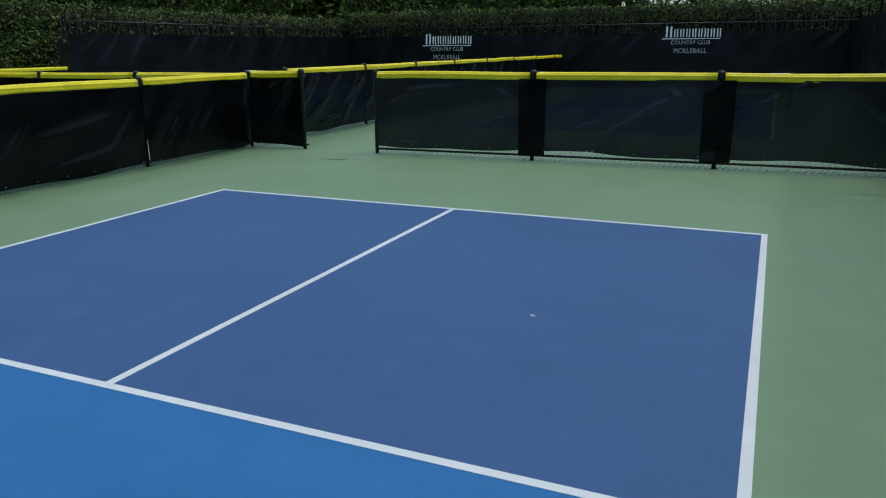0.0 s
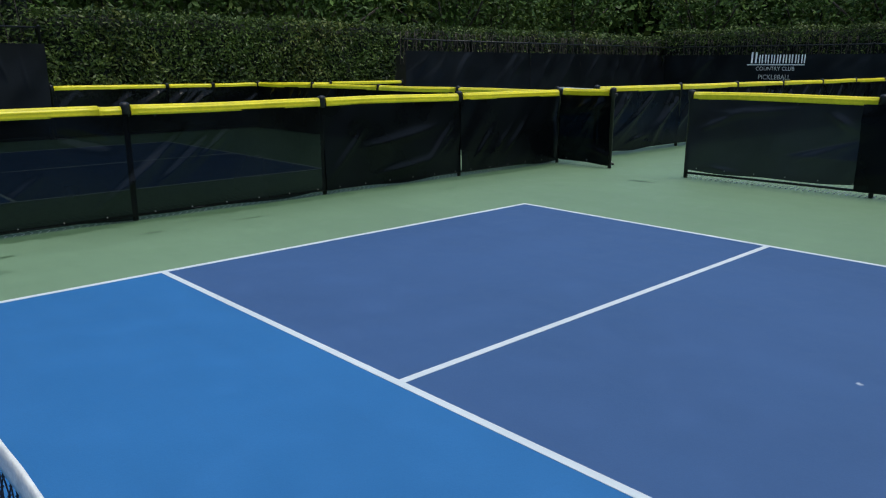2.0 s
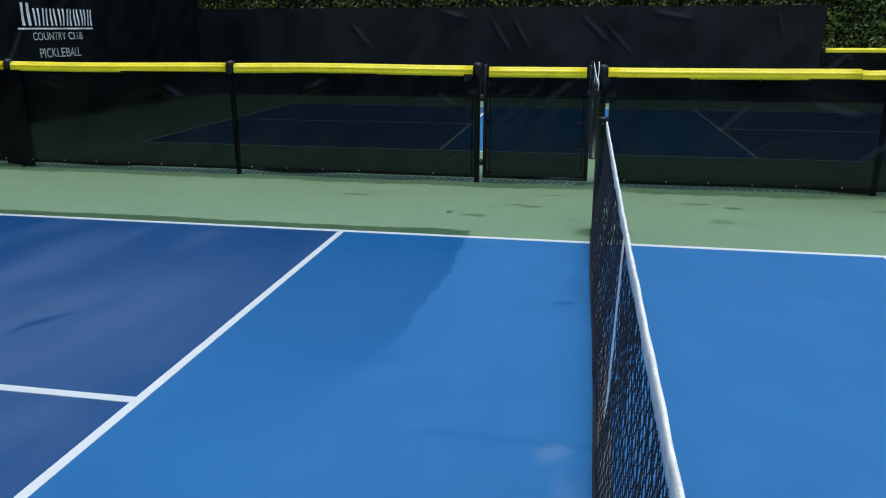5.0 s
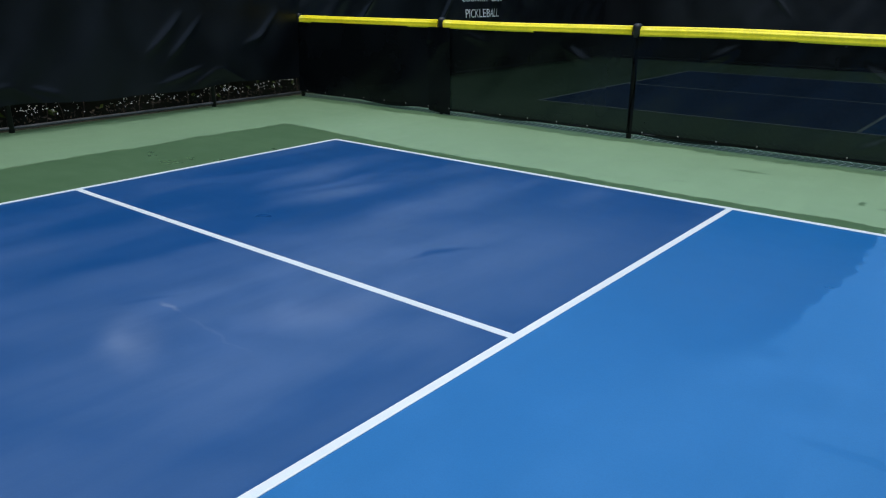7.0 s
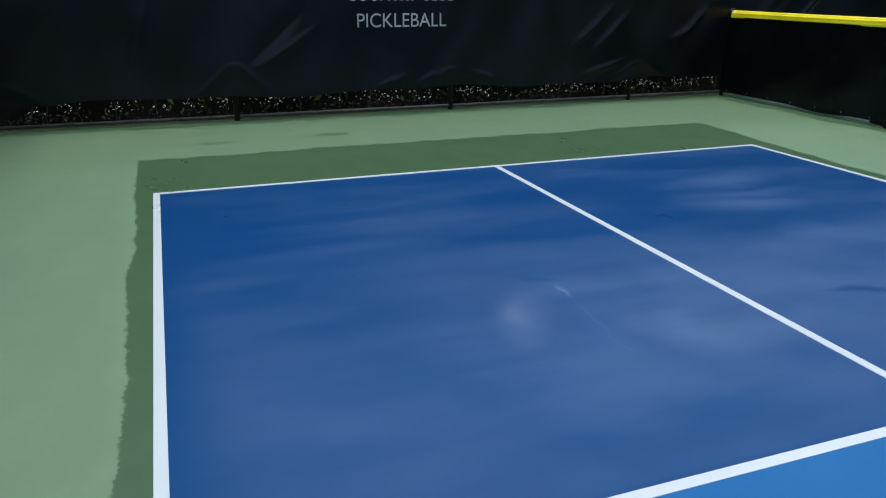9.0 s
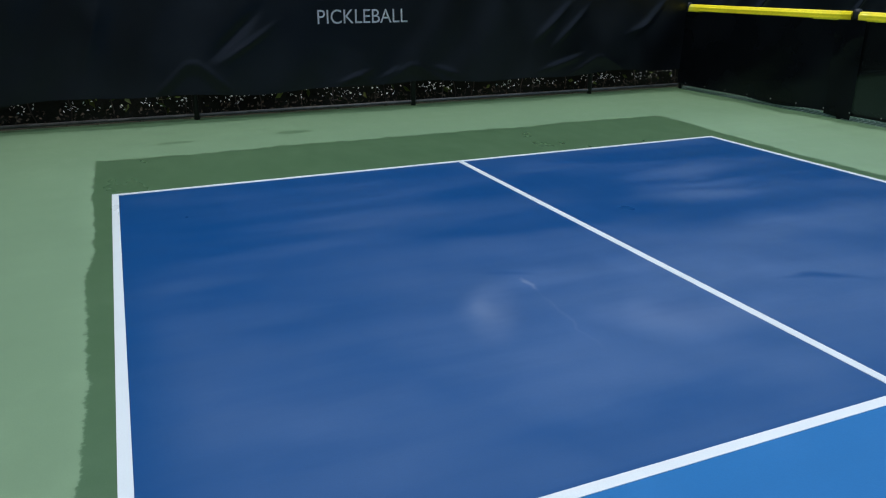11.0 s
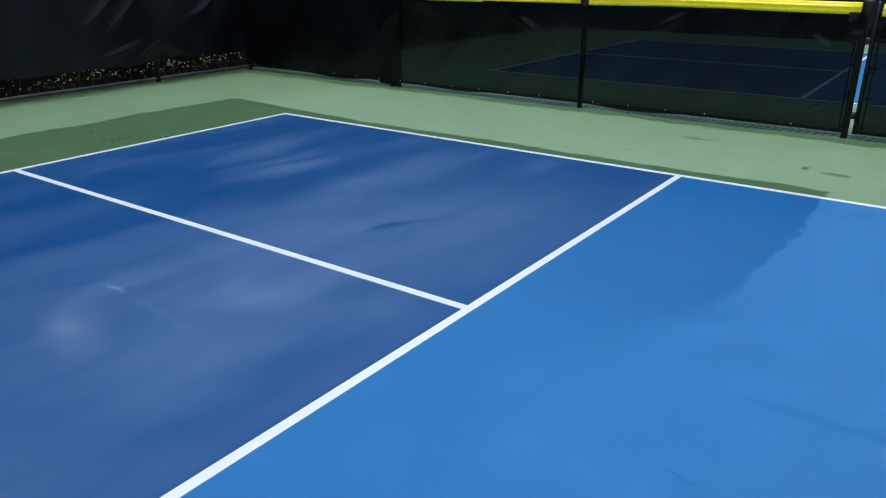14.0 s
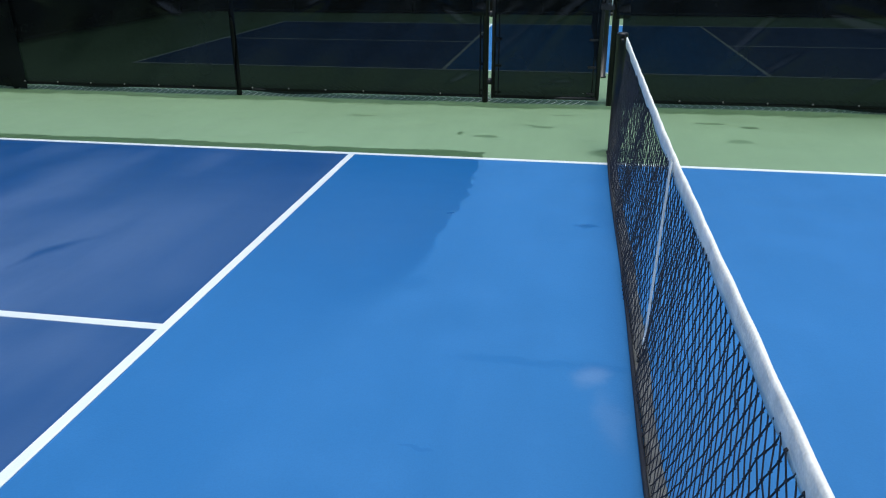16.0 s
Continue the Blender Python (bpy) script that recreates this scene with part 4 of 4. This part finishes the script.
    hem = sheet("hem", us, np.linspace(0, 2 * math.pi, 9), lambda U, V: (-0.010 + 0.006 * np.sin(2.1 * U) + (0.028 + 0.004 * np.sin(6 * U + 1)) * np.cos(V), U, 0.014 + 0.011 * np.sin(V)), HEM)
    part("hem", hem, net, None, "worn grey-brown hem lying on the court")
    part("hem_rope", tubes("hem_rope", [[(-0.047 + 0.005 * math.sin(2.1 * u), u, 0.014) for u in us]], 0.009, NYLON, 6), net, None, "dark rope along the foot of the net")
    # centre strap
    strap = part("strap", sheet("strap", np.linspace(0, 1, 12), np.linspace(0, 2 * math.pi, 9),
                                lambda U, V: (0.014 - 0.024 * (1 - U) + 0.004 * np.cos(V), 0.022 * np.sin(V), 0.12 + U * 0.75), TAPE), net, None, "white webbing centre strap")
    part("buckle", box("buckle", (-0.015, -0.018, 0.09), (0.003, 0.018, 0.135), TAPE, 0.006), strap)
    part("hook", tubes("hook", [[(-0.006, 0, 0.10), (-0.006, 0, 0.06), (-0.02, 0, 0.035), (-0.03, 0, 0.05)]], 0.006, BLACK_METAL, 6), strap)
    part("anchor", lathe("anchor", [(0.03, 0.004), (0.03, 0.012), (0.012, 0.03), (0.004, 0.04)], BLACK_METAL, 10), strap, pose(-0.012, 0, 0.0))
    return net


first_net = make_net(0, 0)
for cx, cy in COURTS[1:]:
    copy_thing(first_net, pose(cx, cy, 0))


# ---- hedges and trees ----
def leaves(name, points, normals, size, material, r, loose=0.9):
    """A folded leaf at every point, in one mesh."""
    n = len(points)
    nrm = normals + r.normal(0, loose, (n, 3))
    nrm /= np.linalg.norm(nrm, axis=1)[:, None]
    t = np.cross(nrm, r.normal(0, 1, (n, 3)))
    t /= np.linalg.norm(t, axis=1)[:, None] + 1e-9
    b = np.cross(nrm, t)
    s = size * r.uniform(0.6, 1.3, (n, 1))
    v = np.stack([points - t * s, points + b * s * 0.42 + nrm * s * 0.12, points + t * s, points - b * s * 0.42 + nrm * s * 0.12], 1).reshape(-1, 3)
    k = np.arange(n) * 4
    f = np.concatenate([np.stack([k, k + 1, k + 2], 1), np.stack([k, k + 2, k + 3], 1)])
    me = bpy.data.meshes.new(name)
    me.vertices.add(len(v))
    me.vertices.foreach_set("co", v.ravel())
    me.loops.add(len(f) * 3)
    me.loops.foreach_set("vertex_index", f.ravel())
    me.polygons.add(len(f))
    me.polygons.foreach_set("loop_start", np.arange(0, len(f) * 3, 3))
    me.materials.append(material)
    me.update(calc_edges=True)
    me.validate()
    return me


def wavy(a, b, amp=0.05):
    return amp * (np.sin(2.3 * a + 1.3 * b) + np.sin(5.1 * a - 2.7 * b + 1) * 0.6 + np.sin(11 * a + 7 * b) * 0.35)


def hedge(p0, p1, deep, top, label, zones, seed, stems=(), stout=0.008):
    """A clipped hedge along p0 to p1, its face on the left. zones: from, to, low, high, leaves a square metre on the face."""
    r = np.random.default_rng(seed)
    a, b = Vector((*p0, 0)), Vector((*p1, 0))
    length = (b - a).length
    h = thing("hedge", pose(a.x, a.y, -0.04, 0, 0, math.degrees(math.atan2(b.y - a.y, b.x - a.x))), label, "hedge")
    us, vs = np.linspace(0, length, int(length / 0.35)), np.linspace(0, 1, 22)

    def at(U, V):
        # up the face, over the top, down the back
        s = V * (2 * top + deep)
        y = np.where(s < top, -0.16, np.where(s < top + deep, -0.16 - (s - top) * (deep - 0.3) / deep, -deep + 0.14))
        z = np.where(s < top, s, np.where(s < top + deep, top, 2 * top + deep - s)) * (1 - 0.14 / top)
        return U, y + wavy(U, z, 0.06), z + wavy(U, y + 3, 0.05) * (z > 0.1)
    # a near-black sheet behind the leaves, painted as the shade inside
    part("shrub_shade", sheet("shrub_shade", us, vs, at, HEDGE_SHADE), h, None, "near-black sheet standing in for the shade inside the hedge")
    pts, nor = [], []
    for x0, x1, lo, hi, per in zones:
        n = int((x1 - x0) * (hi - lo) * per)
        x, z = r.uniform(x0, x1, n), r.uniform(lo, hi, n)
        depth = np.abs(r.normal(0, 0.07, n))
        pts.append(np.stack([x, 0.02 - depth + wavy(x, z, 0.06), z], 1))
        nor.append(np.tile((0, 0.8, 0.5), (n, 1)))
    n = int(length * deep * 260)
    x, y = r.uniform(0, length, n), -r.uniform(0, deep, n)
    pts.append(np.stack([x, y, top - 0.05 + wavy(x, y + 3, 0.05) + r.normal(0, 0.05, n) + (r.random(n) < 0.05) * r.uniform(0, 0.18, n)], 1))
    nor.append(np.tile((0, 0.2, 0.9), (n, 1)))
    ob = part("foliage", leaves("foliage", np.concatenate(pts), np.concatenate(nor), 0.062, HEDGE_LEAF, r), h, None, "small glossy dark green leaves")
    tagged(ob, kind="stuff")
    for x0, x1, lo, hi, gap in stems:
        lines = []
        for x in np.arange(x0, x1, gap):
            q = x + r.normal(0, gap * 0.3)
            pts = [(q, 0.03, lo)]
            for k in range(1, 6):
                q += r.normal(0, 0.03)
                pts.append((q, 0.03 + r.normal(0, 0.03), lo + (hi - lo) * k / 5))
            lines.append(pts)
        tagged(part("stem", tubes("stem", lines, stout, BARK, 5), h, None, "bare grey woody stems"), kind="stuff")
    return h


hedge((33.0, NORTH + 0.55), (5.0, NORTH + 0.55), 1.2, 2.95, "clipped dark green hedge behind the low far fence",
      ((17.4, 28.0, 0.9, 2.95, 640), (0, 17.4, 1.9, 2.55, 130), (0, 17.4, 2.55, 2.95, 520)), 61, stems=((0.5, 17.4, 1.7, 2.75, 0.13),), stout=0.014)
hedge((4.95, NORTH + 0.5), (WEST - 1.6, NORTH + 0.5), 1.3, 3.6, "taller loose hedge of light green leaves above the cloth",
      ((0, 16.5, 1.9, 2.5, 420), (0, 16.5, 2.5, 3.6, 420)), 64, stems=((0.2, 16.0, 1.7, 3.1, 0.3),))
hedge((EAST + 0.55, SOUTH - 3), (EAST + 0.55, NORTH + 0.5), 1.3, 3.22, "clipped dark green hedge beyond the second court",
      ((0, 24.5, 1.9, 2.6, 150), (0, 24.5, 2.6, 3.22, 480)), 62, stems=((0.5, 24.3, 1.8, 2.8, 0.15),), stout=0.014)
hedge((WEST - 0.5, NORTH + 2.0), (WEST - 0.5, SOUTH - 4), 1.2, 3.6, "hedge behind the tall cloth, bare and twiggy below",
      ((2.0, 23.5, 0.1, 0.6, 28), (0, 24.0, 2.6, 3.6, 90)), 63, stems=((2.0, 23.0, 0.0, 0.8, 0.45),))


def tree(x, y, height, crown, seed, label):
    r = np.random.default_rng(seed)
    t = thing("tree", pose(x, y, -0.04), label, "tree", "trees behind the hedge")
    fork = height * 0.32
    prof = [(0.20, 0.0), (0.15, 0.2), (0.125, fork * 0.5), (0.11, fork + 0.3)]
    part("trunk", lathe("trunk", prof, BARK, 9), t)
    limbs, tips = [], []
    for k in range(9):
        a = 2 * math.pi * k / 9 + r.normal(0, 0.3)
        out, up = crown * r.uniform(0.5, 0.95), r.uniform(0.15, 0.6) * height
        p = [(0, 0, fork * r.uniform(0.6, 1.0))]
        for s in (0.35, 0.7, 1.0):
            p.append((math.cos(a) * out * s + r.normal(0, 0.12), math.sin(a) * out * s + r.normal(0, 0.12), p[0][2] + up * s ** 0.8))
            tips.append(p[-1])
        limbs.append(p)
    for line in limbs:
        part("limb", tubes("limb", [line], 0.045, BARK, 5), t)
    centres = np.array(tips + [(r.normal(0, crown * 0.5), r.normal(0, crown * 0.5), height * r.uniform(0.55, 0.95)) for _ in range(22)])
    pts = np.concatenate([c + r.normal(0, 1, (95, 3)) * np.array((0.55, 0.55, 0.38)) for c in centres])
    pts[:, 2] = np.maximum(pts[:, 2], 1.6)
    ob = part("crown", leaves("crown", pts, np.tile((0, 0, 0.6), (len(pts), 1)), 0.13, TREE_LEAF, r, 0.8), t, None, "loose dark green leaves")
    tagged(ob, kind="stuff")
    return t


# the last four, to the west, are unseen: added to shape court reflections
SPOTS = ((-8, 20.5), (-4.2, 22.5), (0.5, 20.8), (4.6, 23), (8.3, 20.6), (11.8, 22.4), (15.0, 20.6), (18.5, 22.8), (22.3, 20.6), (26.5, 22.0), (30.5, 20.5),
         (36.0, 16.5), (37.2, 12.0), (35.8, 8.0), (37.5, 4.0), (35.9, 0.0), (37.0, -4.5), (-15.5, 13.0), (-16.5, 7.5), (-15.2, 2.0), (-17.0, -4.0))
for k, (x, y) in enumerate(SPOTS):
    tree(x, y, 6.5 + 2.5 * ((k * 37) % 10) / 10, 2.4 + 0.6 * ((k * 53) % 10) / 10, 300 + k, "shady broadleaf tree standing behind the hedge")


def far_woods():
    """The thick wood behind everything, along the courts on all sides; south and west rows are unseen, added for dark
    reflections.
    """
    r = np.random.default_rng(77)
    pts = []
    for x0, y0, x1, y1, n in ((-30, 27, 48, 27, 34000), (42, 27, 42, -20, 12000), (-19, 27, -19, -20, 16000), (-25, -19, 45, -19, 7000)):
        s = r.random(n)
        pts.append(np.stack([x0 + (x1 - x0) * s + r.normal(0, 0.9, n), y0 + (y1 - y0) * s + r.normal(0, 0.9, n), r.uniform(0, 1, n) ** 0.8 * (8.5 + 1.5 * np.sin(s * 40) + np.sin(s * 97))], 1))
    pts = np.concatenate(pts)
    pts = pts[(np.abs(pts[:, 1] - 0.5) > 4.5) | (pts[:, 0] < 38) | (r.random(len(pts)) < 0.3)]
    ob = new("woodland", leaves("woodland", pts, np.tile((0, -0.5, 0.5), (len(pts), 1)), 0.34, TREE_LEAF, r, 0.8))
    tagged(ob, "dense dark green wood beyond the hedges", "woodland", kind="stuff")


def wood_shade(x0, y0, x1, y1, label):
    """A near-black sheet that stands in for the shade inside the wood."""
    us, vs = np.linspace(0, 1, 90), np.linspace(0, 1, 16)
    me = sheet("wood_shade", us, vs, lambda U, V: (x0 + (x1 - x0) * U + wavy(U * 60, V * 6, 0.5) * (y1 != y0), y0 + (y1 - y0) * U + wavy(U * 70, V * 5, 0.5) * (y1 == y0),
                                                -0.04 + V * (8.0 + 1.2 * np.sin(U * 45) + 0.7 * np.sin(U * 113))), HEDGE_SHADE)
    tagged(new("wood_shade", me), label, "woodland", kind="stuff")


far_woods()
wood_shade(-30, 28.2, 48, 28.2, "near-black sheet standing in for shade in the north wood")
wood_shade(43.2, 29, 43.2, 5.2, "near-black sheet standing in for shade in the east wood")
# out of view: added to keep the low sky out of reflections
wood_shade(-20.5, 27, -20.5, -20, "unseen near-black sheet added to block the low western sky")

# under the west hedge: pale flecks in clusters as painted glints of light, brown leaf litter all over
rl = np.random.default_rng(8)


def litter(y, low, high, size, material, label):
    many = len(y)
    spots = np.stack([WEST - rl.uniform(0.10, 0.5, many), y, rl.uniform(low, high, many)], 1)
    tagged(new("leaves_and_glints", leaves("leaves_and_glints", spots, np.tile((0.9, 0, 0.4), (many, 1)), size, material, rl, 0.5)), label, "leaf litter", kind="stuff")


# white flecks stand in for light glinting in the gap
glint_clusters = rl.uniform(SOUTH, NORTH, 95)
litter(np.concatenate([c + rl.normal(0, 0.07, 6) for c in glint_clusters]), 0.12, 0.25, 0.017, PRINT, "pale flecks painted as glints of light under the hedge")
litter(rl.uniform(SOUTH, NORTH, 1500), -0.03, 0.14, 0.026, DRY_LEAF, "brown fallen leaves lying under the hedge")
